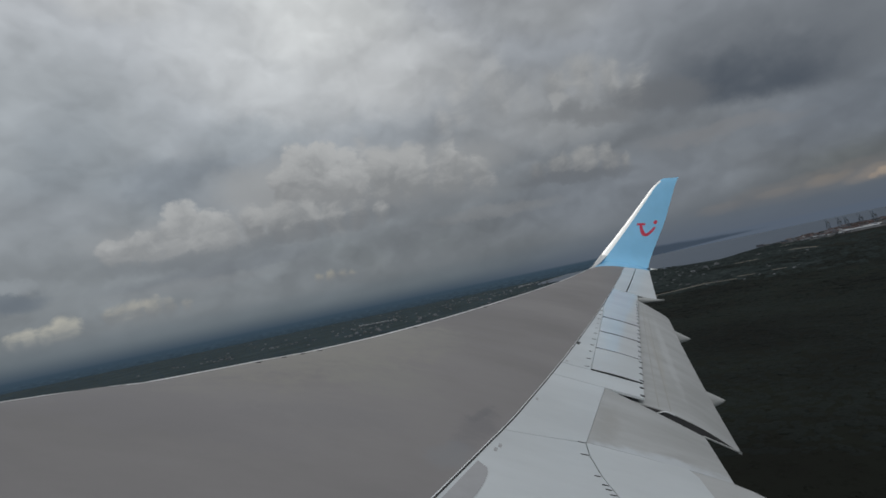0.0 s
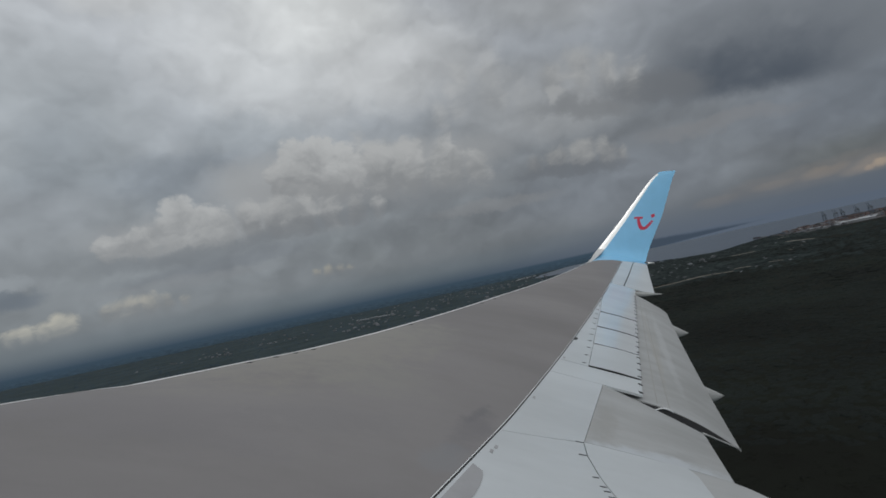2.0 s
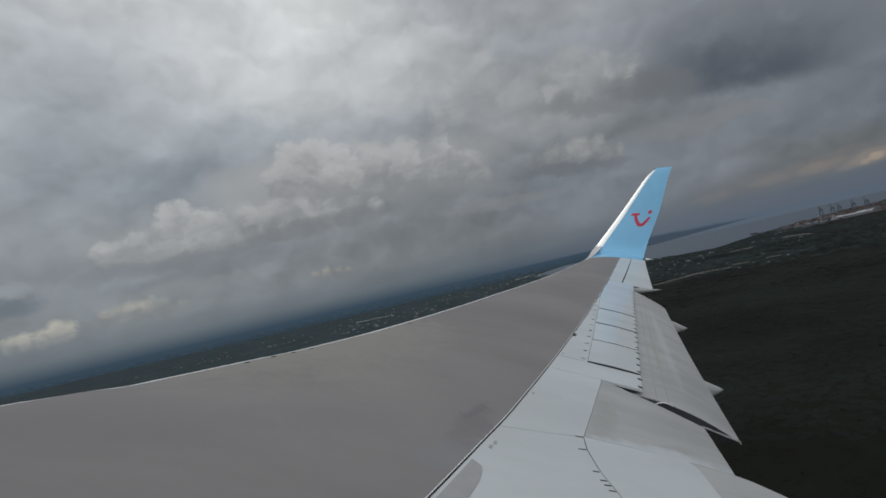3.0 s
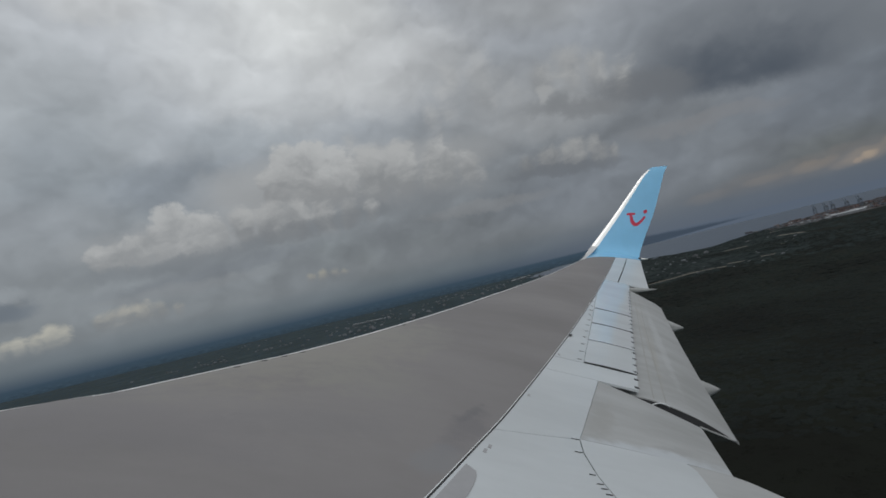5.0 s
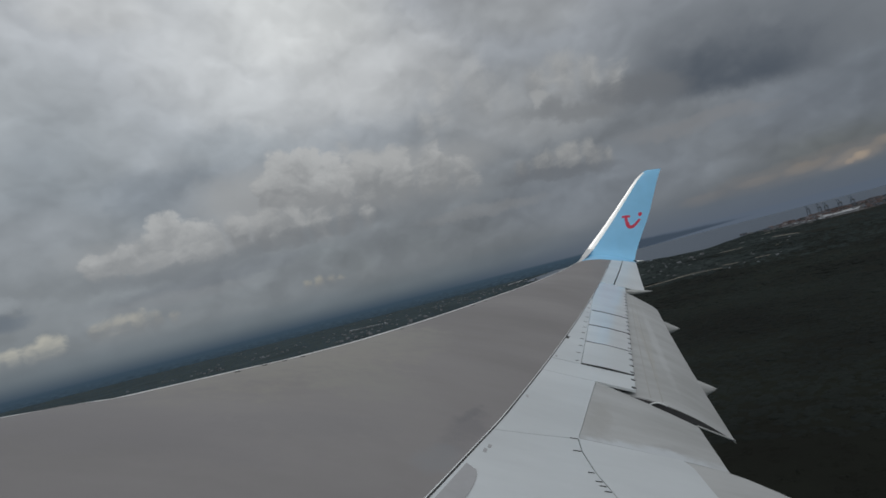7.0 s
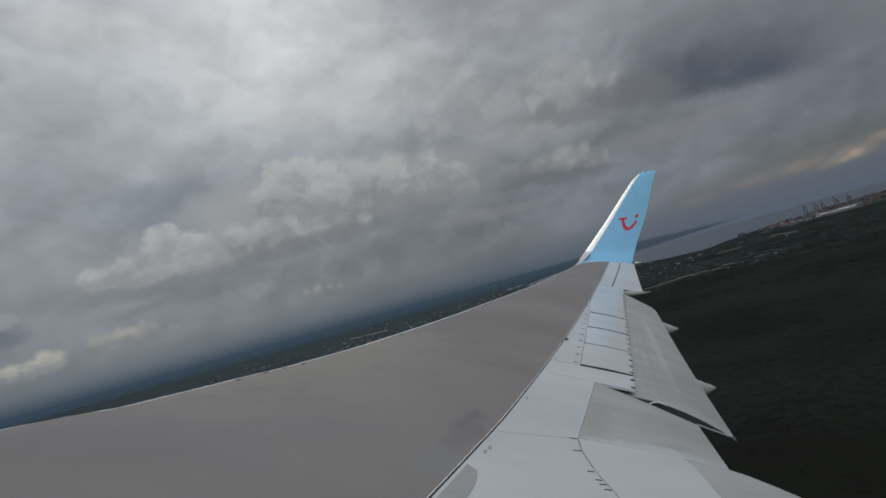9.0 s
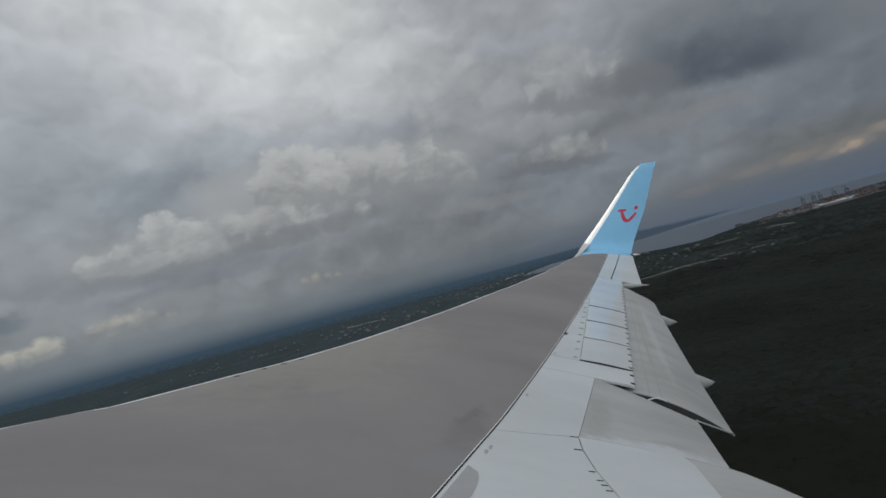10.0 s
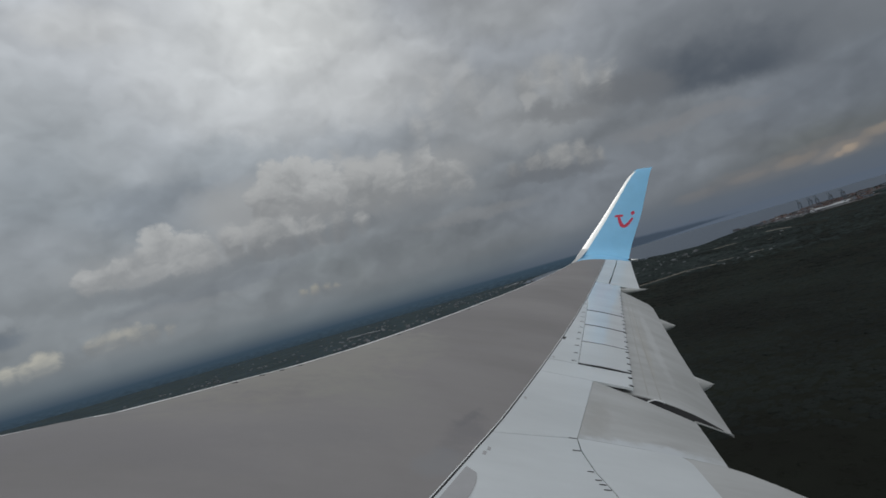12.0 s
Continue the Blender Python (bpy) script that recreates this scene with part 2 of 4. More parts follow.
# low far heads, yellowish
sky = bank(sky, ((-30.7, 4.1, 0.8), (-29.9, 4.0, 0.6), (-32.0, 3.5, 0.7), (-33.2, 3.6, 0.7), (-34.3, 3.5, 0.7)), (-34.4, 2.6, 0.09), 1.7, (0.45, 0.43, 0.375), (0.22, 0.232, 0.242), 0.9, 0.5, 2.2, 0.6)
sky = bank(sky, ((-23.8, 4.5, 0.9), (-25.3, 4.4, 0.85), (-22.4, 4.3, 0.75), (-20.7, 4.1, 0.65), (-27.2, 4.2, 0.7), (-26.3, 4.3, 0.7)), (-28.3, 3.8, -0.03), 1.5, (0.375, 0.36, 0.325), (0.21, 0.219, 0.227), 0.9, 0.55, 1.4, 0.6)
sky = bank(sky, ((-6.4, 4.3, 0.6), (-5.2, 4.2, 0.5), (-7.8, 4.3, 0.5), (-4.2, 4.1, 0.4)), (-6.4, 4.0, 0.0), 0.9, (0.345, 0.325, 0.275), (0.21, 0.214, 0.218), 0.85, 0.5, 1.0, 0.4)
# warm light far off towards the harbour
sky = soft_patch(sky, 44.0, 2.5, 13.0, 1.3, (0.225, 0.200, 0.182), 0.38, 0.02)
for a, e, w, h, amount in ((34.6, 2.2, 2.6, 0.7, 0.15), (39.5, 2.4, 2.2, 0.5, 0.2), (43.4, 2.5, 2.4, 0.6, 0.4), (45.6, 2.0, 1.5, 0.5, 0.4), (47.0, 2.3, 2.0, 0.8, 0.5), (49.6, 3.0, 2.0, 0.6, 0.5)):
    sky = soft_patch(sky, a, e, w, h, (0.33, 0.265, 0.205), amount, 0.05)
sky = soft_patch(sky, 47.2, 2.25, 0.7, 0.45, (0.60, 0.44, 0.29), 0.5, 0.1)
sky = soft_patch(sky, 46.4, 2.0, 0.5, 0.3, (0.55, 0.40, 0.27), 0.4, 0.1)
# haze low down, then far land and water under the horizon
right = N.step(az0, 2.0, 30.0)
sky = N.mix(1.0, sky, grey(N.m("ADD", 1.0, N.m("MULTIPLY", N.m("MULTIPLY", relief, N.step(el0, 9.0, 6.0)), 0.45))), "MULTIPLY")
sky = N.mix(N.m("MULTIPLY", N.step(el0, 4.2, 0.4), 0.7), sky, N.mix(right, (0.118, 0.140, 0.153), (0.113, 0.132, 0.162)))
sky = N.mix(N.step(el0, 1.8, -0.6), sky, N.mix(right, (0.036, 0.060, 0.090), (0.102, 0.122, 0.156)))
far_land = N.mix(N.step(el0, -0.1, -1.2), (0.040, 0.064, 0.090), (0.031, 0.047, 0.062))
plain = N.node("ShaderNodeCombineXYZ")
N.put(plain.inputs[0], az0)
N.put(plain.inputs[1], N.m("MULTIPLY", el0, 7.0))
fields = N.m("MULTIPLY", N.m("SUBTRACT", N.noise(plain.outputs[0], 1.6, 5, 0.7), 0.5), N.step(el0, 0.0, -0.7))
far_land = N.mix(1.0, far_land, grey(N.m("ADD", 1.0, N.m("MULTIPLY", fields, 2.0))), "MULTIPLY")
far_water = (0.098, 0.121, 0.160)
far = N.mix(N.step(az0, 24.5, 25.5), far_land, far_water)
# a low wooded spit, tapering to its point
sky = N.mix(N.step(el0, 0.15, -0.15), sky, far)
out = N.m("SUBTRACT", az0, 27.7)
rough = N.m("MULTIPLY", w3, 0.25)
crest = N.m("SUBTRACT", N.m("ADD", 0.06, rough), N.m("MULTIPLY", out, 0.047))
strand = N.m("ADD", -0.97, N.m("MULTIPLY", out, 0.053))
spit = N.m("MULTIPLY", N.m("MULTIPLY", N.step(N.m("SUBTRACT", el0, strand), -0.05, 0.10), N.step(N.m("SUBTRACT", crest, el0), -0.12, 0.22)), N.step(az0, 24.3, 25.0))
sky = N.mix(N.m("MULTIPLY", spit, 0.92), sky, (0.047, 0.064, 0.090))
sky = N.mix(1.0, sky, (0.98, 1.01, 1.025), "MULTIPLY")
back = N.node("ShaderNodeBackground")
N.put(back.inputs[0], sky)
back.inputs[1].default_value = 1.0
N.put(N.node("ShaderNodeOutputWorld").inputs[0], back.outputs[0])

sun = new("sun", bpy.data.lights.new("sun", "SUN"))
sun.data.energy, sun.data.angle, sun.data.color = 0.55, radians(25), (1.0, 0.97, 0.93)
sun.matrix_world = look((10, -240, 400), (0, 0, 60))
scene.view_settings.exposure = 0.0


# ---- materials ----
def material(name, colour, rough=0.5, metal=0.0, vary=0.25, scale=2.0, fine=30.0, bump=0.0, stretch=(1, 1, 1), coords="Object", tint=None, shine=0.5, per_object=0.0):
    mat = bpy.data.materials.new(name)
    mat.use_nodes = True
    n = Nodes(mat.node_tree)
    b = mat.node_tree.nodes["Principled BSDF"]
    co = n.stretch(n.node("ShaderNodeTexCoord").outputs[coords], stretch)
    a, f = n.noise(co, scale, 5, 0.6), n.noise(co, fine, 4, 0.6)
    k = n.m("ADD", n.m("MULTIPLY", n.step(a, 0.25, 0.75), 0.7), n.m("MULTIPLY", f, 0.3))
    if per_object:
        k = n.m("ADD", k, n.m("MULTIPLY", n.m("SUBTRACT", n.node("ShaderNodeObjectInfo").outputs["Random"], 0.5), per_object))
    dark = tuple(c * (1 - vary) for c in (tint or colour))
    n.put(b.inputs["Base Color"], n.mix(k, dark, tuple(min(1, c * (1 + vary * 0.5)) for c in colour)))
    n.put(b.inputs["Roughness"], n.m("ADD", rough - 0.06, n.m("MULTIPLY", f, 0.12)))
    b.inputs["Metallic"].default_value, b.inputs["Specular IOR Level"].default_value = metal, shine
    if bump:
        u = n.node("ShaderNodeBump")
        u.inputs["Strength"].default_value, u.inputs["Distance"].default_value = 0.6, bump
        n.put(u.inputs["Height"], f)
        n.put(b.inputs["Normal"], u.outputs[0])
    return mat


M_GREY = material("grey_wing_paint", (0.252, 0.240, 0.238), 0.6, 0, 0.22, 0.45, 9.0, stretch=(0.5, 1.0, 1), shine=0.12)
def add_blotch(mat, x, y, rx, ry, turn, colour, amount):
    """An oval of another tone at one place of the skin, ragged at its rim."""
    n = Nodes(mat.node_tree)
    b = mat.node_tree.nodes["Principled BSDF"]
    old = b.inputs["Base Color"].links[0].from_socket
    co = n.node("ShaderNodeTexCoord").outputs["Object"]
    p = n.node("ShaderNodeSeparateXYZ")
    n.put(p.inputs[0], co)
    u, v = n.m("SUBTRACT", p.outputs[0], x), n.m("SUBTRACT", p.outputs[1], y)
    ca, sa = math.cos(turn), math.sin(turn)
    a = n.m("DIVIDE", n.m("ADD", n.m("MULTIPLY", u, ca), n.m("MULTIPLY", v, sa)), rx)
    c = n.m("DIVIDE", n.m("SUBTRACT", n.m("MULTIPLY", v, ca), n.m("MULTIPLY", u, sa)), ry)
    r = n.m("ADD", n.m("ADD", n.m("MULTIPLY", a, a), n.m("MULTIPLY", c, c)), n.m("MULTIPLY", n.m("SUBTRACT", n.noise(co, 4.0, 5, 0.65), 0.5), 2.2))
    n.put(b.inputs["Base Color"], n.mix(n.m("MULTIPLY", n.step(r, 1.0, 0.0), amount), old, colour))


M_WHITE = material("light_grey_gloss_paint", (0.585, 0.617, 0.632), 0.33, 0, 0.16, 0.8, 11.0, stretch=(0.4, 1.2, 1))
M_PANEL = material("spoiler_paint", (0.69, 0.715, 0.73), 0.18, 0.2, 0.10, 1.2, 20.0, stretch=(0.4, 1.5, 1))
M_FLAP = material("flap_paint", (0.44, 0.448, 0.446), 0.42, 0, 0.22, 1.3, 12.0, stretch=(0.35, 1.6, 1), tint=(0.41, 0.412, 0.40))
M_METAL = material("polished_slat_metal", (0.80, 0.81, 0.82), 0.35, 0.1, 0.10, 2.0, 40.0)
M_BLUE = material("sky_blue_paint", (0.25, 0.58, 0.86), 0.3, 0, 0.08, 1.2, 15.0)
M_EDGE = material("bare_metal_edge", (0.95, 0.94, 0.91), 0.32, 0.8, 0.05, 2.0, 30.0)
M_RED = material("red_paint", (0.62, 0.03, 0.08), 0.4, 0, 0.1, 4.0, 40.0)
M_DARK = material("dark_rubber_and_gap_shade", (0.035, 0.035, 0.038), 0.7, 0, 0.3, 5.0, 40.0)
# metal with shade in its colour, for flap cove and flap end; also the vent
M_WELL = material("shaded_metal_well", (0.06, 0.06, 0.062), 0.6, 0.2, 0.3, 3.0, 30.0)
M_STAIN = material("brownish_stain", (0.40, 0.395, 0.375), 0.6, 0, 0.12, 3.0, 30.0)
M_GRIME = material("worn_grey_paint", (0.40, 0.40, 0.41), 0.5, 0, 0.15, 3.0, 30.0)
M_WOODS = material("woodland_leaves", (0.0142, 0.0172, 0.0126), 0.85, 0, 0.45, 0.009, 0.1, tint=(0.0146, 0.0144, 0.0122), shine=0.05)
# far trees: the blue of distance haze is mixed into the leaf colour
M_FAR = material("far_trees_haze_tint", (0.050, 0.074, 0.096), 0.9, 0, 0.3, 0.006, 0.05, tint=(0.050, 0.074, 0.096), shine=0.05)
# scrub and soil, shifted towards blue for the same haze
M_GROUND = material("scrub_soil_haze_tint", (0.044, 0.061, 0.064), 0.9, 0, 0.5, 0.006, 0.08, tint=(0.038, 0.054, 0.057), shine=0.05)
M_WATER = material("tidal_water", (0.062, 0.088, 0.125), 0.42, 0, 0.2, 0.004, 0.05, shine=0.35)
M_SAND = material("sandy_track", (0.215, 0.188, 0.152), 0.9, 0, 0.35, 0.03, 0.4)
# next two: leaf colours lightened and blued to paint in aerial haze
M_TOWN = material("town_trees_haze_tint", (0.031, 0.040, 0.039), 0.85, 0, 0.4, 0.009, 0.1, tint=(0.024, 0.032, 0.032), shine=0.05)
M_MID = material("mid_woodland_haze_tint", (0.0176, 0.0222, 0.0198), 0.85, 0, 0.45, 0.009, 0.1, tint=(0.0178, 0.0194, 0.0180), shine=0.05)
M_YARD = material("container_yard_concrete", (0.085, 0.078, 0.076), 0.85, 0, 0.6, 0.02, 0.3, tint=(0.05, 0.052, 0.054))
M_WALL = material("house_plaster", (0.165, 0.172, 0.182), 0.8, 0, 0.4, 0.1, 1.0, per_object=0.9)
M_ROOF = material("tin_roof", (0.105, 0.112, 0.122), 0.6, 0, 0.6, 0.1, 1.0, per_object=1.4, tint=(0.09, 0.088, 0.09))
M_SHED = material("white_shed_roof", (0.39, 0.405, 0.42), 0.6, 0, 0.25, 0.05, 1.0)
M_RUST = material("red_brown_container_steel", (0.125, 0.080, 0.074), 0.6, 0, 0.4, 0.05, 1.0, per_object=1.2, tint=(0.14, 0.11, 0.105))
M_CRANE = material("blue_grey_crane_steel", (0.10, 0.125, 0.155), 0.6, 0, 0.2, 0.1, 1.0)
M_FUSE = material("white_fuselage_paint", (0.50, 0.51, 0.52), 0.3, 0, 0.06, 0.8, 10.0)

# brownish stains along the flap, and a paler streak between them
add_blotch(M_FLAP, 11.05, 13.0, 0.10, 3.6, -0.42, (0.375, 0.36, 0.32), 0.55)
add_blotch(M_FLAP, 11.5, 12.6, 0.07, 3.0, -0.42, (0.38, 0.365, 0.33), 0.4)
add_blotch(M_FLAP, 12.05, 13.4, 0.11, 3.6, -0.38, (0.52, 0.53, 0.53), 0.6)
add_blotch(M_FLAP, 11.75, 13.4, 0.05, 3.4, -0.38, (0.385, 0.37, 0.335), 0.5)
add_blotch(M_FLAP, 8.75, 8.5, 0.14, 0.8, -0.5, (0.36, 0.355, 0.34), 0.4)
# worn dark smudge beside the spar
add_blotch(M_GREY, 6.95, 7.35, 0.22, 0.75, -0.45, (0.18, 0.174, 0.186), 0.45)
# broad tone changes: warmer and paler in mid-span, darker towards the root
add_blotch(M_GREY, 5.2, 9.5, 1.6, 3.0, -0.5, (0.290, 0.277, 0.250), 0.7)
add_blotch(M_GREY, 5.9, 8.3, 0.9, 0.8, -0.5, (0.282, 0.277, 0.255), 0.45)
add_blotch(M_GREY, 6.4, 10.3, 0.9, 1.2, -0.5, (0.275, 0.27, 0.25), 0.4)
add_blotch(M_GREY, 4.4, 6.5, 1.5, 0.55, -0.1, (0.232, 0.222, 0.228), 0.5)
add_blotch(M_GREY, 5.6, 6.9, 0.9, 0.35, 0.2, (0.225, 0.218, 0.222), 0.45)
add_blotch(M_GREY, 6.62, 6.66, 0.20, 0.40, -0.5, (0.255, 0.262, 0.275), 0.5)
add_blotch(M_GREY, 7.05, 7.75, 0.07, 0.35, -0.5, (0.17, 0.165, 0.178), 0.45)
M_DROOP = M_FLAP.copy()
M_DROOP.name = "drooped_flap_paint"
# grime along the front edge, darker oval further aft
add_blotch(M_DROOP, 8.62, 8.35, 0.22, 0.75, -0.45, (0.345, 0.34, 0.325), 0.6)
add_blotch(M_DROOP, 9.35, 7.98, 0.45, 0.16, 0.35, (0.34, 0.34, 0.335), 0.55)
# paler along the inboard edge, towards the spoiler panel
add_blotch(M_DROOP, 9.0, 7.70, 1.2, 0.30, 0.12, (0.55, 0.58, 0.605), 0.95)


# ---- mesh helpers ----
def part(name, bm, mat, parent=None, label="", smooth=True):
    me = bpy.data.meshes.new(name)
    bmesh.ops.recalc_face_normals(bm, faces=bm.faces[:])
    for f in bm.faces:
        f.smooth = smooth
    bm.to_mesh(me)
    bm.free()
    me.materials.append(mat)
    ob = new(name, me)
    if parent is not None:
        ob.parent = parent
    if label:
        tagged(ob, label)
    return ob


def raw(name, verts, faces, mat, parent=None, smooth=False):
    me = bpy.data.meshes.new(name)
    me.from_pydata(verts, [], faces)
    me.materials.append(mat)
    if smooth:
        me.shade_smooth()
    ob = new(name, me)
    if parent is not None:
        ob.parent = parent
    return ob


def slab(top, low, ni, nj):
    """A closed slab between two grids of points top(i, j) and low(i, j), i and j from 0 to 1; crisp rims."""
    bm = bmesh.new()
    g = [[[bm.verts.new(f(i / ni, j / nj)) for j in range(nj + 1)] for i in range(ni + 1)] for f in (top, low)]
    for k in (0, 1):
        for i in range(ni):
            for j in range(nj):
                bm.faces.new((g[k][i][j], g[k][i + 1][j], g[k][i + 1][j + 1], g[k][i][j + 1]))
    rim = [(i, 0) for i in range(ni)] + [(ni, j) for j in range(nj)] + [(i, nj) for i in range(ni, 0, -1)] + [(0, j) for j in range(nj, 0, -1)]
    for (a, b), (c, d) in zip(rim, rim[1:] + rim[:1]):
        f = bm.faces.new((g[0][a][b], g[0][c][d], g[1][c][d], g[1][a][b]))
    bmesh.ops.recalc_face_normals(bm, faces=bm.faces[:])
    for e in bm.edges:
        if len(e.link_faces) == 2 and e.calc_face_angle(0) > 0.6:
            e.smooth = False
    return bm


def box_bm(bm, sx, sy, sz, m=Matrix(), bevel=0.0):
    r = bmesh.ops.create_cube(bm, size=1, matrix=m @ Matrix.Diagonal((sx, sy, sz, 1)))
    if bevel:
        es = list({e for v in r["verts"] for e in v.link_edges})
        bmesh.ops.bevel(bm, geom=es, offset=bevel, segments=2, affect="EDGES", profile=0.5)
    return bm


def lerp(x, xs, ys):
    return float(np.interp(x, xs, ys))


# ---- the wing's surface ----
PROFILE_C = (0, 0.02, 0.05, 0.1, 0.2, 0.35, 0.5, 0.7, 0.85, 1)
PROFILE_Z = (0, 0.022, 0.036, 0.05, 0.064, 0.068, 0.06, 0.036, 0.017, 0)
LOWER_Z = (0, -0.014, -0.022, -0.032, -0.044, -0.052, -0.048, -0.03, -0.014, -0.004)


def smooth_table(c, ys):
    """Cubic through the table, over the square root of the chord."""
    s, k = math.sqrt(max(0, min(1, c))), [math.sqrt(v) for v in PROFILE_C]
    i = max(0, min(len(k) - 2, int(np.searchsorted(k, s)) - 1))

    def slope(j):
        lo, hi = max(0, j - 1), min(len(k) - 1, j + 1)
        return (ys[hi] - ys[lo]) / (k[hi] - k[lo])
    h = k[i + 1] - k[i]
    u = (s - k[i]) / h
    return ((2 * u**3 - 3 * u**2 + 1) * ys[i] + (u**3 - 2 * u**2 + u) * h * slope(i) + (3 * u**2 - 2 * u**3) * ys[i + 1] + (u**3 - u**2) * h * slope(i + 1))


def nose_x(y):
    return 0.676 * (y - 2.5)


def chord(y):
    return 6.25 - (y - 7.9) * 0.2519 if y > 7.9 else 9.9 - nose_x(y)


def rise(y):
    return 0.1259 * (y - 2.5) + 0.00499 * (y - 2.5) ** 2


def depth(y):
    """The chord that scales the thickness; it runs straight on inboard of the kink."""
    return 6.25 - (y - 7.9) * 0.2519


def twist(y, c):
    """The nose stands a little higher near the root and lower towards the tip."""
    return (0.036 * max(0.0, 9.3 - y) ** 1.15 + 0.020 * max(0.0, 10.5 - y) - 0.021 * max(0.0, y - 15.0) - 0.036 * lerp(y, (7.2, 7.42, 8.7), (0, 1, 0))) * (1 - c) ** 2.2


def skin(y, c, dz=0.0):
    dz += twist(y, c)
    return Vector((nose_x(y) + c * chord(y), y, rise(y) + depth(y) * smooth_table(c, PROFILE_Z) + dz))


def under(y, c, dz=0.0):
    dz += twist(y, c)
    return Vector((nose_x(y) + c * chord(y), y, rise(y) + depth(y) * smooth_table(c, LOWER_Z) + dz))


def c_at(x, y):
    return (x - nose_x(y)) / chord(y)


def c_spar(y):
    return c_at(6.56 + 0.515 * (y - 6.2), y)


def c_hinge(y):
    return c_at(9.20 + 0.434 * (y - 10.38), y)


def c_spoiler_end(y):
    return c_at(9.82 + 0.449 * (y - 9.81), y)


def c_slat(y):
    return lerp(y, (6.6, 7.3, 9, 12, 16, 23), (0.052, 0.072, 0.076, 0.069, 0.060, 0.053))


def c_aileron(y):
    return 0.706 + 0.0089 * (y - 18.41)


def skin_slab(y0, y1, c0, c1, thick=0.03, dz=0.0, ny=8, nc=6, gap=0.0):
    """A panel that follows the upper skin between two spanwise stations and two chord lines."""
    def span(i, c):
        return y0(c) + (y1(c) - y0(c)) * i if callable(y0) else y0 + (y1 - y0) * i

    def at(i, j, d):
        y = span(i, j)
        c = c0(y) + (c1(y) - c0(y)) * j
        p = skin(y, c, d)
        return p
    return slab(lambda i, j: at(i, j, dz), lambda i, j: at(i, j, dz - thick), ny, nc)


wing = tagged(new("aircraft_wing"), "swept airliner wing with grey skin, pale flaps and blue tip", "wing")
wing.matrix_world = AIR

# grey main box, from the slats back to the rear spar
part("wing_box", slab(lambda i, j: skin(1.5 + 22.0 * i, c_slat(1.5 + 22.0 * i) + (c_spar(1.5 + 22.0 * i) - c_slat(1.5 + 22.0 * i)) * j), lambda i, j: under(1.5 + 22.0 * i, c_slat(1.5 + 22.0 * i) + (c_spar(1.5 + 22.0 * i) - c_slat(1.5 + 22.0 * i)) * j), 90, 26), M_GREY, wing, "matt grey painted upper skin")
# polished nose in slat lengths
stations = (1.5, 7.3, 9.9, 13.2, 16.6, 20.0, 23.3)
for y0, y1 in zip(stations, stations[1:]):
    bm = bmesh.new()
    rings = []
    n = 14
    for i in range(n + 1):
        y = y0 + 0.006 + (y1 - y0 - 0.012) * i / n
        cs = [(c_slat(y) + 0.0005) * (1 - k / 10) ** 2 for k in range(11)]
        rings.append([bm.verts.new(skin(y, c, 0.004)) for c in cs] + [bm.verts.new(under(y, c, -0.004)) for c in cs[-2::-1]])
    for a, b in zip(rings, rings[1:]):
        for k in range(len(a) - 1):
            bm.faces.new((a[k], a[k + 1], b[k + 1], b[k]))
        bm.faces.new((a[-1], a[0], b[0], b[-1]))
    bm.faces.new(rings[0])
    bm.faces.new(rings[-1][::-1])
    part("leading_edge_slat", bm, M_METAL, wing, "polished metal leading edge")

# dark seal along the rear spar
part("spar_seal", slab(lambda i, j: skin(1.5 + 22.0 * i, c_spar(1.5 + 22.0 * i) + (0.0024 * j - 0.0010) * 6.0 / chord(1.5 + 22 * i), 0.004), lambda i, j: skin(1.5 + 22.0 * i, c_spar(1.5 + 22.0 * i) + (0.0024 * j - 0.0010) * 6.0 / chord(1.5 + 22 * i), -0.03), 90, 1), M_DARK, wing, "dark rubber seal")


def fixed(name, y0, y1, c0, c1, mat=M_WHITE, ny=10, nc=6, dz=0.0, thick=0.035, label=""):
    return part(name, skin_slab(y0, y1, c0, c1, thick, dz, ny, nc), mat, wing, label)


def edge_x(y):
    """Rear edge of the fixed panel inboard of the kink."""
    return lerp(y, (1, 6.7, 7.0, 7.42, 7.70), (8.09, 8.09, 8.06, 8.09, 8.16))


S0 = lambda y: c_spar(y) + 0.0095 / chord(y)
fixed("trailing_panel", 15.72, 18.40, S0, c_spoiler_end, M_PANEL)
fixed("trailing_panel", 18.415, 23.3, S0, lambda y: c_aileron(y) - 0.008, ny=16)
fixed("trailing_panel", 10.385, 15.705, S0, lambda y: c_hinge(y) - 0.0007, ny=16)
fixed("trailing_panel", 9.72, 10.37, S0, c_spoiler_end, ny=4)
DROOP_X1 = skin(9.70, 0.742).x


def droop_x(y):
    """Front edge of the inboard aileron."""
    return lerp(y, (7.70, 9.70), (8.165, DROOP_X1))


fixed("trailing_panel", lambda j: 7.495 + 0.225 * j, lambda j: 9.71, S0, lambda y: c_at(droop_x(y) - 0.005, y), ny=10)
fixed("trailing_panel", lambda j: 1.5, lambda j: 7.485 + 0.220 * j, S0, lambda y: c_at(edge_x(y), y), ny=40)
fixed("tip_panel", 23.31, 23.6, S0, lambda y: 0.985, ny=3)
def spoiler_point(y0, y1, i, j, d):
    y = y0 + (y1 - y0) * i
    c = c_hinge(y) + 0.0007 + (c_spoiler_end(y) - c_hinge(y) - 0.0007) * j
    return skin(y, c, 0.004 + 0.010 * math.sin(math.pi * j) ** 1.5 + d)


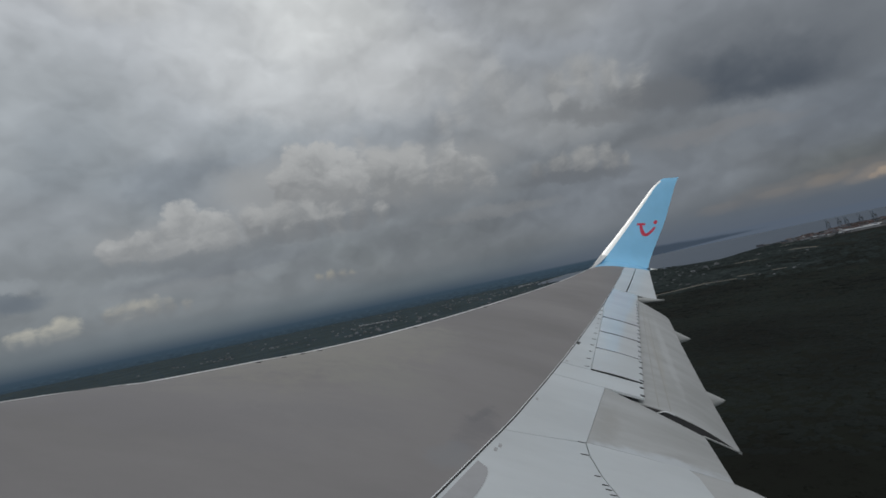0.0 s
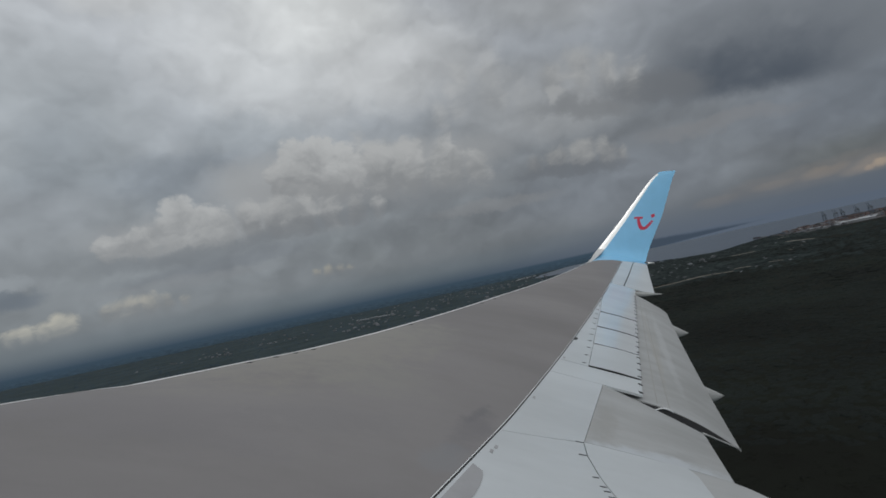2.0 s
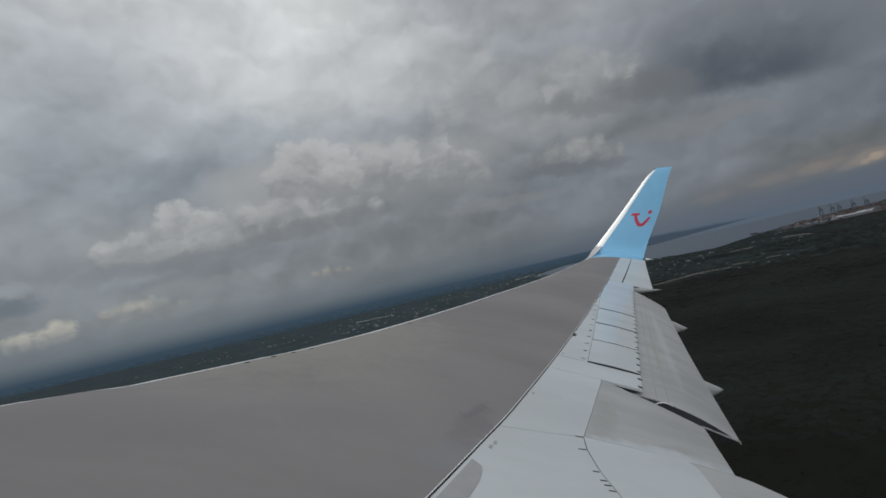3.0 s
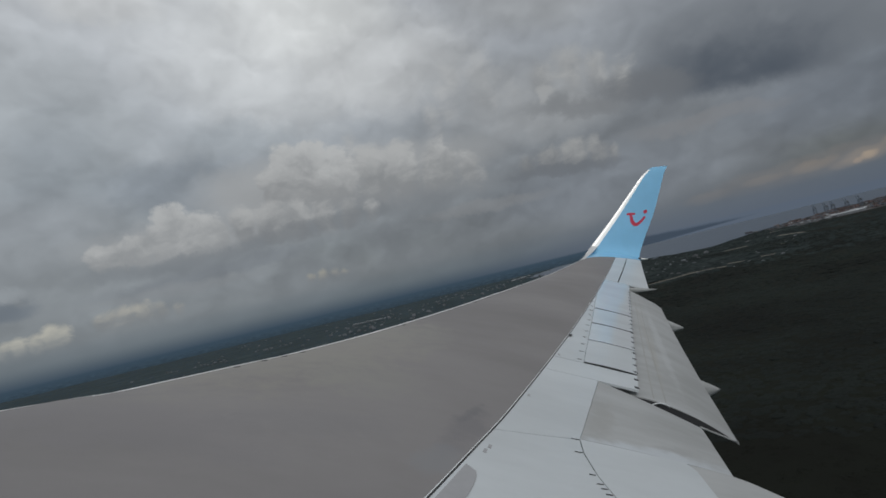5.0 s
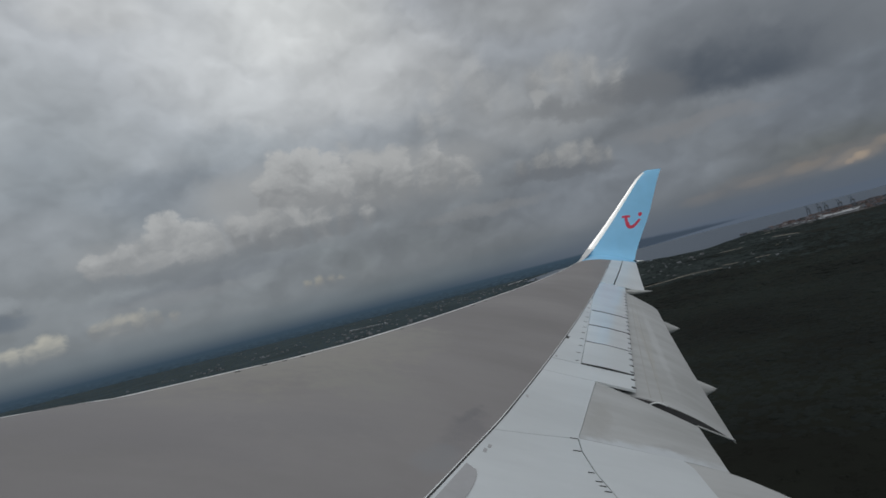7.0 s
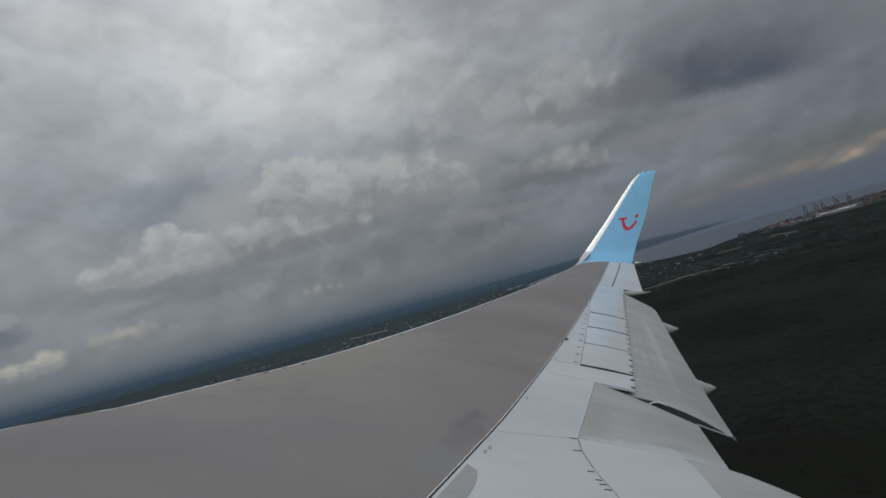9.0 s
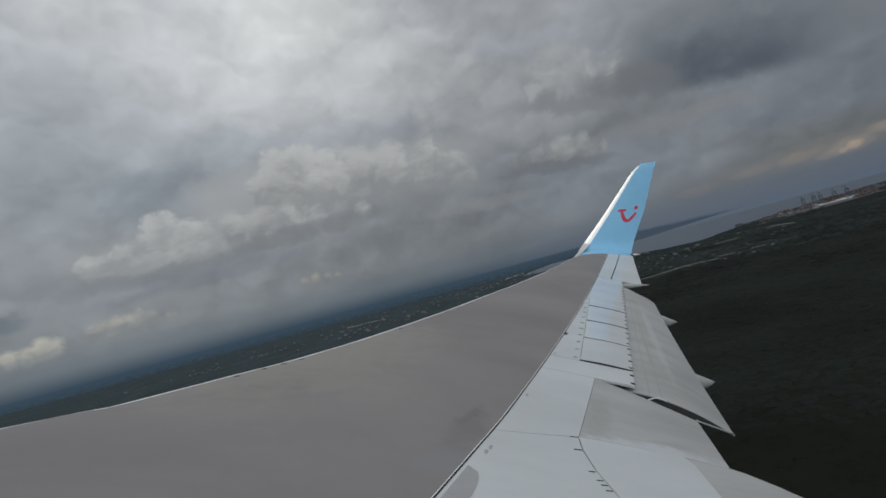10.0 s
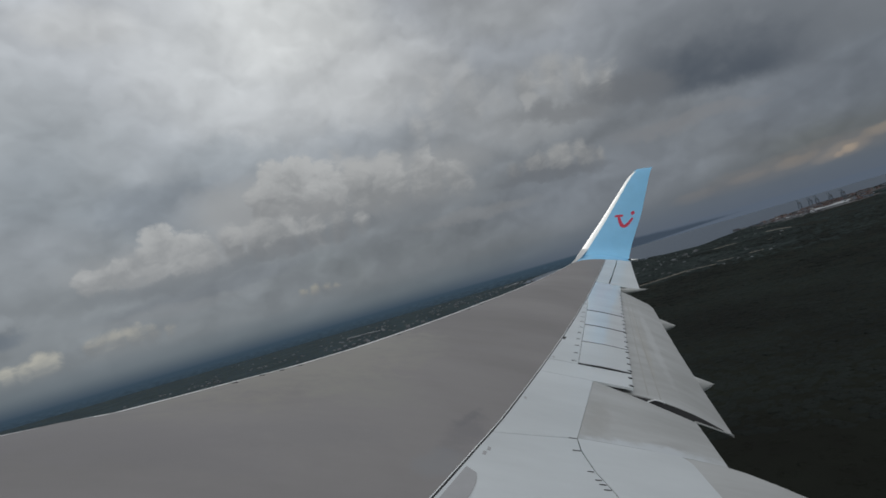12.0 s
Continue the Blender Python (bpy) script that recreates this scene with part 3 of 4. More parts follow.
for y0, y1 in ((10.43, 11.76), (11.78, 13.075), (13.125, 14.48), (14.53, 15.70)):
    part("spoiler", slab(lambda i, j: spoiler_point(y0, y1, i, j, 0.0), lambda i, j: spoiler_point(y0, y1, i, j, -0.05), 6, 16), M_WHITE if y0 < 11 else M_PANEL, wing, "matt pale grey spoiler panel" if y0 < 11 else "glossy pale spoiler panel")
# dark strips laid over the spoiler gaps, added to paint their shade
for y0, wide in ((10.405, 0.011), (11.77, 0.004), (13.10, 0.012), (14.505, 0.010)):
    part("spoiler_gap_shade", slab(lambda i, j: spoiler_point(y0 - wide, y0 + wide, i, j, 0.006), lambda i, j: spoiler_point(y0 - wide, y0 + wide, i, j, -0.02), 1, 16), M_DARK, wing, "dark strip painting the shade of a spoiler gap")
fixed("aileron", 18.43, 23.28, lambda y: c_aileron(y) + 0.004, lambda y: 1.0, M_WHITE, 16, 5, 0.0, 0.03, "pale outboard aileron")
# thin pale edge on the box side of the seal
part("seal_trim", slab(lambda i, j: skin(3 + 20.4 * i, c_spar(3 + 20.4 * i) - (0.016 - 0.009 * j) / chord(3 + 20.4 * i), 0.0035), lambda i, j: skin(3 + 20.4 * i, c_spar(3 + 20.4 * i) - (0.016 - 0.009 * j) / chord(3 + 20.4 * i), -0.01), 80, 1), M_METAL, wing, "thin pale edge strip")
# slab under the trailing panels, coloured dark to give the gaps shade
part("flap_well", slab(lambda i, j: skin(3 + 20.2 * i, c_spar(3 + 20.2 * i) + 0.01 + 0.22 * j, -0.16 - 0.05 * (1 - i)), lambda i, j: skin(3 + 20.2 * i, c_spar(3 + 20.2 * i) + 0.01 + 0.22 * j, -0.20 - 0.05 * (1 - i)), 30, 4), M_WELL, wing, "flap cove coloured dark for shade")


# outboard flap, set a few degrees down, its outer corner rounded
def flap_point(i, j, drop):
    y = 9.74 + (18.15 - 9.74) * i
    x0 = skin(y, c_spoiler_end(y) - 0.06).x
    x1 = nose_x(y) + chord(y) + lerp(y, (9.85, 18.15), (0.69, 0.26))
    if y > 17.2:
        x1 -= 0.66 * ((y - 17.2) / 0.95) ** 2
    z0 = skin(y, c_spoiler_end(y)).z - lerp(y, (9.85, 18.15), (0.07, 0.045))
    z1 = rise(y) - lerp(y, (9.85, 18.15), (0.53, 0.22))
    return Vector((x0 + (x1 - x0) * j, y, z0 + (z1 - z0) * j ** 1.9 - drop * (1 - j) - 0.006 * (drop > 0)))


part("outboard_flap", slab(lambda i, j: flap_point(i, j, 0.0), lambda i, j: flap_point(i, j, 0.16), 28, 14), M_FLAP, wing, "weathered grey lowered flap")
# strip at the inner flap end; its dark colour stands for the gap's shade
part("flap_end_gap", slab(lambda i, j: flap_point(0, 0.05 + 0.90 * i, 0.016) + Vector((0, -0.03 + 0.026 * j, 0)), lambda i, j: flap_point(0, 0.05 + 0.90 * i, 0.22) + Vector((0, -0.03 + 0.026 * j, -0.01)), 16, 1), M_WELL, wing, "inner flap end coloured dark like a shaded cavity")


for j0 in (0.30, 0.40):
    part("seam", slab(lambda i, j: flap_point(0.01 + 0.9 * i, j0 + 0.010 * j, 0.0) + Vector((0, 0, 0.003)), lambda i, j: flap_point(0.01 + 0.9 * i, j0 + 0.010 * j, 0.0) - Vector((0, 0, 0.004)), 28, 1), M_STAIN, wing)
# inboard aileron, drooped
def inboard_aileron(i, j, drop):
    y = 7.73 + (lerp(j, (0, 1), (9.70, 9.52)) - 7.73) * i
    x0 = droop_x(y)
    x1 = lerp(y, (7.7, 9.5), (9.83, 10.62))
    z0 = skin(y, c_at(x0, y)).z
    z1 = lerp(y, (7.7, 9.5), (0.765, 0.87))
    return Vector((x0 + (x1 - x0) * j, y, z0 + (z1 - z0) * (0.75 * j + 0.25 * j * j) - drop * (1 - j) - 0.01 * (drop > 0)))


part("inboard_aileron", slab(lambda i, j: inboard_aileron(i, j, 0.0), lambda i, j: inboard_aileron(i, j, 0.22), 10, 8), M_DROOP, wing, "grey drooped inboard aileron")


# inboard flap and the pale panel over it
def flap_z(x, y):
    z0, z1 = skin(y, c_at(edge_x(y), y)).z - 0.004, rise(y) - 0.10
    u = (x - edge_x(y)) / (10.42 - edge_x(y))
    return z0 + (z1 - z0) * (0.85 * u + 0.15 * u * u)


def inboard_flap(i, j, drop):
    y = 1.8 + (lerp(j, (0, 0.70, 0.83, 0.91, 1), (7.722, 7.70, 7.60, 7.45, 7.25)) - 1.8) * i
    x = edge_x(y) + 0.010 + (10.42 - edge_x(y) - 0.010) * j
    return Vector((x, y, flap_z(x, y) - drop * (1 - j) - 0.01 * (drop > 0)))


part("inboard_flap", slab(lambda i, j: inboard_flap(i, j, 0.0), lambda i, j: inboard_flap(i, j, 0.22), 10, 10), M_FLAP, wing, "grey inboard flap")


def pale_panel(i, j, d):
    y = 1.8 + (7.722 - 1.8) * i
    x1 = lerp(y, (1.8, 5.0, 7.06, 7.52, 7.65, 7.70, 7.722), (8.80, 8.85, 9.233, 9.334, 9.36, 9.35, 9.31))
    x = edge_x(y) + 0.012 + (x1 - edge_x(y) - 0.012) * j
    return Vector((x, y, flap_z(x, y) + 0.005 + d))


part("inboard_spoiler", slab(lambda i, j: pale_panel(i, j, 0.0), lambda i, j: pale_panel(i, j, -0.02), 40, 6), M_WHITE, wing, "pale inboard spoiler panel")

# ---- the winglet ----
WL_S = (0, 0.06, 0.12, 0.25, 0.5, 0.9, 1)
WL_Y = (23.55, 23.82, 23.95, 24.13, 24.43, 24.93, 25.05)
WL_NOSE = (14.10, 14.25, 14.42, 14.95, 15.68, 17.06, 17.48)
WL_TAIL = (16.50, 16.62, 16.74, 17.00, 17.46, 18.07, 18.25)
WL_ZN = (4.78, 4.88, 5.10, 5.84, 6.89, 9.03, 9.38)
WL_ZT = (4.90, 5.12, 5.38, 6.08, 7.16, 9.27, 9.57)


def eased(s, values):
    """The table with its corners rounded off."""
    span = min(0.07, s, 1 - s)
    return sum(lerp(s + span * k / 3, WL_S, values) for k in range(-3, 4)) / 7


def winglet_point(s, c, face):
    """face -1: the side towards the cabin; 1: the outer side."""
    wy, xn, xt, zn, zt = (eased(s, v) for v in (WL_Y, WL_NOSE, WL_TAIL, WL_ZN, WL_ZT))
    half = 0.07 * (1 - 0.55 * s) * (math.sqrt(max(c, 0)) * (1 - c) * 2.6 + 0.04 * c)
    flat = max(0.0, 1 - s / 0.14)
    return Vector((xn * (1 - c) + xt * c, wy + face * half * (1 - 0.6 * flat), zn * (1 - c) + zt * c - face * half * flat))


STRIP = 0.128


def blue_from(c):
    """Where along the span the blue paint begins."""
    return lerp(c, (0.05, 0.10, 0.19, 0.54, 0.78, 0.94, 1.0), (22.28, 22.33, 22.43, 22.75, 23.13, 23.31, 23.36))


def painted_root(i, j, d):
    c = 0.075 + 0.925 * j
    y = blue_from(c) + (23.62 - blue_from(c)) * i
    return skin(y, c, d)


winglet = part("winglet", slab(lambda i, j: winglet_point(i, STRIP + (1 - STRIP) * j, -1), lambda i, j: winglet_point(i, STRIP + (1 - STRIP) * j, 1), 40, 10), M_BLUE, wing, "sky blue upturned winglet")
part("painted_root", slab(lambda i, j: painted_root(i, j, 0.007), lambda i, j: painted_root(i, j, -0.01), 8, 20), M_BLUE, winglet, "blue paint running onto the wing tip")
part("leading_edge", slab(lambda i, j: winglet_point(i * 0.955, (STRIP - 0.002) * j * j, -1), lambda i, j: winglet_point(i * 0.955, (STRIP - 0.002) * j * j, 1), 40, 6), M_EDGE, winglet, "bare metal leading edge")


def root_edge(i, j, d):
    """The bare metal nose where the wing sweeps up into the winglet; i runs along it, j back from the nose."""
    a, b, c = (skin(22.15, 0.10 * j + 0.004), skin(22.95, 0.09 * j + 0.004), winglet_point(0.13, (STRIP - 0.002) * j, -1))
    p = a * (1 - i) ** 2 + b * 2 * i * (1 - i) + c * i * i
    return p + Vector((0.0, 0.6, -1.0)) * d + Vector((0, -0.004, 0.006))


part("root_leading_edge", slab(lambda i, j: root_edge(i, j, 0.0), lambda i, j: root_edge(i, j, 0.03), 14, 4), M_EDGE, winglet, "bare metal fillet at the wing tip")
part("tip_cap", slab(lambda i, j: winglet_point(0.957 + 0.043 * i, (STRIP - 0.002) * (0.25 * i * i + (1 - 0.25 * i * i) * j), -1), lambda i, j: winglet_point(0.957 + 0.043 * i, (STRIP - 0.002) * (0.25 * i * i + (1 - 0.25 * i * i) * j), 1), 6, 4), M_BLUE, winglet)


def on_winglet(u, v):
    """A place on the cabin side: u along the chord in metres from the mark's middle, v up in metres."""
    u, v = 1.12 * u - 0.07, 1.15 * v - 0.20
    s = 0.432 + v / 4.75
    x0, x1 = eased(s, WL_NOSE), eased(s, WL_TAIL)
    x = 16.68 + u + 0.30 * v
    return winglet_point(s, (x - x0) / (x1 - x0), -1) + Vector((0, -0.008, 0))


def ribbon(points, widths, name, label=""):
    bm = bmesh.new()
    rows = []
    for k, (u, v) in enumerate(points):
        a, b = points[max(0, k - 1)], points[min(len(points) - 1, k + 1)]
        d = Vector((b[0] - a[0], b[1] - a[1])).normalized()
        w = widths[k] / 2
        edge = [on_winglet(u - d.y * w, v + d.x * w), on_winglet(u + d.y * w, v - d.x * w)]
        rows.append([bm.verts.new(p) for p in edge] + [bm.verts.new(p + Vector((0, 0.006, 0))) for p in edge])
    for a, b in zip(rows, rows[1:]):
        for p, q in ((0, 1), (1, 3), (3, 2), (2, 0)):
            bm.faces.new((a[p], a[q], b[q], b[p]))
    bm.faces.new((rows[0][0], rows[0][1], rows[0][3], rows[0][2]))
    bm.faces.new((rows[-1][0], rows[-1][1], rows[-1][3], rows[-1][2]))
    return part(name, bm, M_RED, winglet, label, False)


arc = [(-0.30 + 0.62 * k / 24, 0.36 - 0.50 * math.sin(math.pi * (0.005 + 0.935 * k / 24)) ** 0.9) for k in range(25)]
ribbon(arc, [0.10 + 0.05 * math.sin(math.pi * k / 24) for k in range(25)], "painted_curve", "red upturned curve")
ribbon([(-0.47, 0.36), (-0.30, 0.375), (-0.12, 0.37)], [0.09, 0.10, 0.09], "painted_bar", "short red bar")
ribbon([(0.28 + 0.08 * math.sin(a), 0.47) for a in (math.pi * (k / 12 - 0.5) for k in range(13))], [0.16 * math.cos(math.pi * (k / 12 - 0.5)) + 0.004 for k in range(13)], "painted_dot", "red dot")


# ---- fairings, rods, marks ----
def pod(y, x0, x1, z0, z1, r, name="flap_track_fairing", mat=M_FLAP):
    """A long tapering body under the flap, ending in a point."""
    bm = bmesh.new()
    rings = []
    for k in range(17):
        u = k / 16
        w = r * (math.sin(math.pi * min(1, u * 1.1 + 0.12)) ** 0.7 if u < 0.45 else (1 - ((u - 0.45) / 0.55)) ** 0.85) + 0.008
        rings.append([bm.verts.new((x0 + (x1 - x0) * u, y + w * 0.62 * math.cos(a), z0 + (z1 - z0) * u - w * 0.9 + w * math.sin(a))) for a in (2 * math.pi * q / 16 for q in range(16))])
    for a, b in zip(rings, rings[1:]):
        for q in range(16):
            bm.faces.new((a[q], a[(q + 1) % 16], b[(q + 1) % 16], b[q]))
    bm.faces.new(rings[0])
    bm.faces.new(rings[-1])
    return part(name, bm, mat, wing, "tapered pale fairing")


pod(16.15, 13.0, 14.25, 2.545, 2.21, 0.25)
pod(12.1, 11.4, 12.65, 1.44, 1.13, 0.28)
pod(18.42, 13.3, 14.62, 3.24, 3.33, 0.075, "hinge_fairing")


def bar(name, a, b, r, mat, label=""):
    d = b - a
    m = Matrix.Translation((a + b) / 2) @ d.to_track_quat("Z", "Y").to_matrix().to_4x4()
    bm = bmesh.new()
    bmesh.ops.create_cone(bm, cap_ends=True, segments=10, radius1=r, radius2=r * 0.8, depth=d.length, matrix=m)
    return part(name, bm, mat, wing, label)


def tube(name, points, r, mat, label=""):
    """A round rod along the points."""
    bm = bmesh.new()
    rings = []
    for k, p in enumerate(points):
        d = (points[min(k + 1, len(points) - 1)] - points[max(k - 1, 0)]).normalized()
        u = d.cross(Vector((0, 1, 0))).normalized()
        v = d.cross(u)
        rings.append([bm.verts.new(p + (u * math.cos(a) + v * math.sin(a)) * r) for a in (2 * math.pi * q / 8 for q in range(8))])
    for a, b in zip(rings, rings[1:]):
        for q in range(8):
            bm.faces.new((a[q], a[(q + 1) % 8], b[(q + 1) % 8], b[q]))
    bm.faces.new(rings[0])
    bm.faces.new(rings[-1])
    return part(name, bm, mat, wing, label)


tube("flap_lip", [Vector((10.72 + 0.60 * k / 6, 9.69, 0.845 - 0.165 * k / 6)) for k in range(7)], 0.013, M_FLAP, "pale lower lip of the flap")
tube("flap_track", [Vector((9.97 + 0.28 * k / 8, 9.69, 1.085 + 0.04 * math.sin(math.pi * k / 8))) for k in range(9)], 0.010, M_METAL, "curved metal flap track")
bar("tip_lamp", Vector((16.52, 23.5, 4.86)), Vector((16.86, 23.5, 4.90)), 0.045, M_EDGE, "small clear tail lamp")
bar("lamp_base", Vector((16.44, 23.5, 4.85)), Vector((16.53, 23.5, 4.86)), 0.06, M_DARK)


def mark(name, y, c, lx, ly, mat, turn=0.0, dz=0.006, h=0.010, label=""):
    """A small raised bit lying on the skin."""
    p, q, r = skin(y, c, dz), skin(y, c + 0.01, dz), skin(y + 0.05, c, dz)
    ex, ey = (q - p).normalized(), (r - p).normalized()
    n = ex.cross(ey).normalized()
    m = Matrix((ex, n.cross(ex), n)).transposed().to_4x4()
    bm = box_bm(bmesh.new(), lx, ly, h, Matrix.Translation(p) @ m @ pose(0, 0, 0, 0, 0, turn), min(h, lx, ly) * 0.3)
    return part(name, bm, mat, wing, label, False)


ACCESS = ((7.06, 6.99), (7.12, 7.09), (7.86, 8.59), (8.84, 10.50))
# hinge fittings ahead of the spoilers and along their rear edge
y = 10.5
while y < 15.7:
    mark("hinge", y, c_hinge(y) - 0.014, 0.075, 0.011, M_DARK, 12, 0.004, 0.006)
    y += 0.46
y = 9.8
while y < 17.6:
    mark("fastener", y, c_spoiler_end(y) - 0.004, 0.058, 0.060, M_DARK, 0, 0.004, 0.010)
    y += 0.36
for y in (7.69, 7.40, 6.99, 6.85, 6.78, 6.70):
    mark("hinge", y, c_at(edge_x(y) - 0.045, y), 0.09 if y > 7 else 0.065, 0.009, M_DARK, 8, 0.004, 0.006)
for x, y in ACCESS:
    mark("access_cover", y, c_at(x, y), 0.075, 0.030, M_GRIME, 72, 0.002, 0.004)
mark("fuel_vent", 11.75, 0.607, 0.05, 0.17, M_WELL, -27)
for y in (8.40, 8.72, 8.98, 9.24, 11.2, 13.6, 14.2):
    mark("vent", y, 0.096, 0.06, 0.026, M_DARK, 0, 0.004, 0.006)
# worn grey patch beside the spar
bm = bmesh.new()
low = [bm.verts.new(skin(5.6 + 1.08 * k / 14, c_spar(5.6 + 1.08 * k / 14) + 0.006, 0.005)) for k in range(15)]
hig = [bm.verts.new(skin(5.6 + 1.08 * k / 14, c_spar(5.6 + 1.08 * k / 14) + 0.007 + 0.024 * math.sqrt(max(0.0, 1 - (k / 14) ** 6)), 0.005)) for k in range(15)]
for k in range(14):
    bm.faces.new((low[k], low[k + 1], hig[k + 1], hig[k]))
ob = part("worn_patch", bm, M_GRIME, wing, "worn darker grey paint")

# ---- fuselage side behind the camera ----
bm = bmesh.new()
rings = [[bm.verts.new((x, 2.28 * math.cos(a), 1.6 + 2.7 * math.sin(a))) for a in (2 * math.pi * k / 48 for k in range(48))] for x in (-14, -8, -3, 2, 7, 12, 17, 20)]
for a, b in zip(rings, rings[1:]):
    for k in range(48):
        bm.faces.new((a[k], a[(k + 1) % 48], b[(k + 1) % 48], b[k]))
bm.faces.new(rings[0])
bm.faces.new(rings[-1])
fuselage = tagged(part("fuselage", bm, M_FUSE), "smooth white painted aircraft fuselage beside the wing", "fuselage", kind="structure")
fuselage.matrix_world = AIR

# ---- ground, water, tracks ----
rng = np.random.default_rng(7)


n = 48
grid = [-20000, -12000, -8000] + [-6000 + 12000 * k / n for k in range(n + 1)] + [8000, 12000, 20000]
verts, faces, w = [], [], len(grid)
for gy in grid:
    for gx in grid:
        d = math.hypot(gx, gy)
        verts.append((gx, gy, -2.5 + 2.0 * noise.noise((gx * 0.002, gy * 0.002, 0)) if d > 700 else 0.3))
for a in range(w - 1):
    for b in range(w - 1):
        faces.append((a * w + b, a * w + b + 1, a * w + b + w + 1, a * w + b + w))
tagged(raw("ground", verts, faces, M_GROUND, smooth=True), "dark green scrub land reaching the horizon", "ground", kind="structure")


def outline(points, step, jitter, seed):
    r = random.Random(seed)
    out = []
    for (x0, y0), (x1, y1) in zip(points, points[1:] + points[:1]):
        k = max(1, int(math.hypot(x1 - x0, y1 - y0) / step)) if max(abs(x0), abs(y0), abs(x1), abs(y1)) < 6000 else 1
        out += [(x0 + (x1 - x0) * q / k + r.uniform(-jitter, jitter), y0 + (y1 - y0) * q / k + r.uniform(-jitter, jitter)) for q in range(k)]
    return out


def sheet(name, points, z, mat, label, category, thick=0.6):
    bm = bmesh.new()
    f = bm.faces.new([bm.verts.new((x, y, z)) for x, y in points])
    up = bmesh.ops.extrude_face_region(bm, geom=[f])
    for v in up["geom"]:
        if isinstance(v, bmesh.types.BMVert):
            v.co.z -= thick
    bmesh.ops.triangulate(bm, faces=bm.faces[:])
    return tagged(part(name, bm, mat, None, "", False), label, category, kind="structure")


BAY = [(860, 2020), (942, 1820), (1004, 1700), (1055, 1600), (1200, 1690), (1447, 1882), (1675, 1960), (1900, 2060), (2300, 2150), (2700, 2330), (3600, 2900), (9000, 6400), (12000, 14000), (5000, 15000), (2300, 5000), (1500, 3400), (1080, 2500)]
sheet("water", outline(BAY, 60, 14, 3), 0.3, M_WATER, "grey tidal water of a wide creek", "water")
INLET = [(930, 3300), (1059, 3716), (1302, 4209), (1688, 4932), (2290, 5010), (1490, 3400), (1190, 2900), (1000, 3000)]
sheet("water", outline(INLET, 80, 20, 4), 0.36, M_WATER, "grey water of a narrow inlet", "water")


def track(points, width, z, name, mat, label, category, seed):
    r = random.Random(seed)
    left, right = [], []
    fine = []
    for (x0, y0), (x1, y1) in zip(points, points[1:]):
        k = max(1, int(math.hypot(x1 - x0, y1 - y0) / 12))
        fine += [(x0 + (x1 - x0) * q / k, y0 + (y1 - y0) * q / k) for q in range(k)]
    fine.append(points[-1])
    for k, (x, y) in enumerate(fine):
        a, b = fine[max(0, k - 1)], fine[min(len(fine) - 1, k + 1)]
        d = Vector((b[0] - a[0], b[1] - a[1])).normalized() * width / 2
        e, g = r.uniform(0.6, 1.4), r.uniform(0.6, 1.4)
        left.append((x - d.y * e, y + d.x * e))
        right.append((x + d.y * g, y - d.x * g))
    return sheet(name, left + right[::-1], z, mat, label, category)


CLEARED = [(1076, 1306, 1019, 1066, 22), (1400, 1420, 1640, 1480, 70), (1250, 1530, 1380, 1540, 26), (410, 914, 500, 884, 15), (858, 1225, 907, 1206, 22), (620, 884, 634, 860, 13), (668, 860, 688, 848, 12), (1080, 3200, 1450, 4000, 190), (1400, 3900, 1900, 4800, 260)]
TRACK = [(300, 930), (446, 878), (493, 878), (556, 890), (590, 852)]
track(TRACK, 6, 1.1, "road", M_SAND, "pale sandy track along the edge of woodland", "road", 1)
track([(380, 930), (446, 912), (500, 894)], 18, 0.5, "bare_ground", M_SAND, "patch of bare orange soil beside the track", "bare ground", 2)
for seed, (name_words, line, wide) in enumerate((("pale strip of bare ground by the harbour", ((1076, 1306), (1071, 1240), (1060, 1196)), 11), ("pale strip of bare ground by the harbour", ((1056, 1165), (1040, 1120), (1019, 1066)), 12), ("pale yard among the trees of the town", ((858, 1231), (884, 1222), (907, 1213)), 13), ("small pale clearing at the edge of the woods", ((622, 892), (636, 866)), 6), ("small pale clearing at the edge of the woods", ((671, 868), (690, 856)), 5), ("pale ground beside the creek", ((1250, 1560), (1309, 1583)), 12))):
    track(list(line), wide, 0.9, "bare_ground", M_SAND, name_words, "bare ground", 20 + seed)
track([(820, 1010), (900, 1060), (1020, 1180)], 6, 0.6, "road", M_SAND, "pale dusty road through the town", "road", 5)


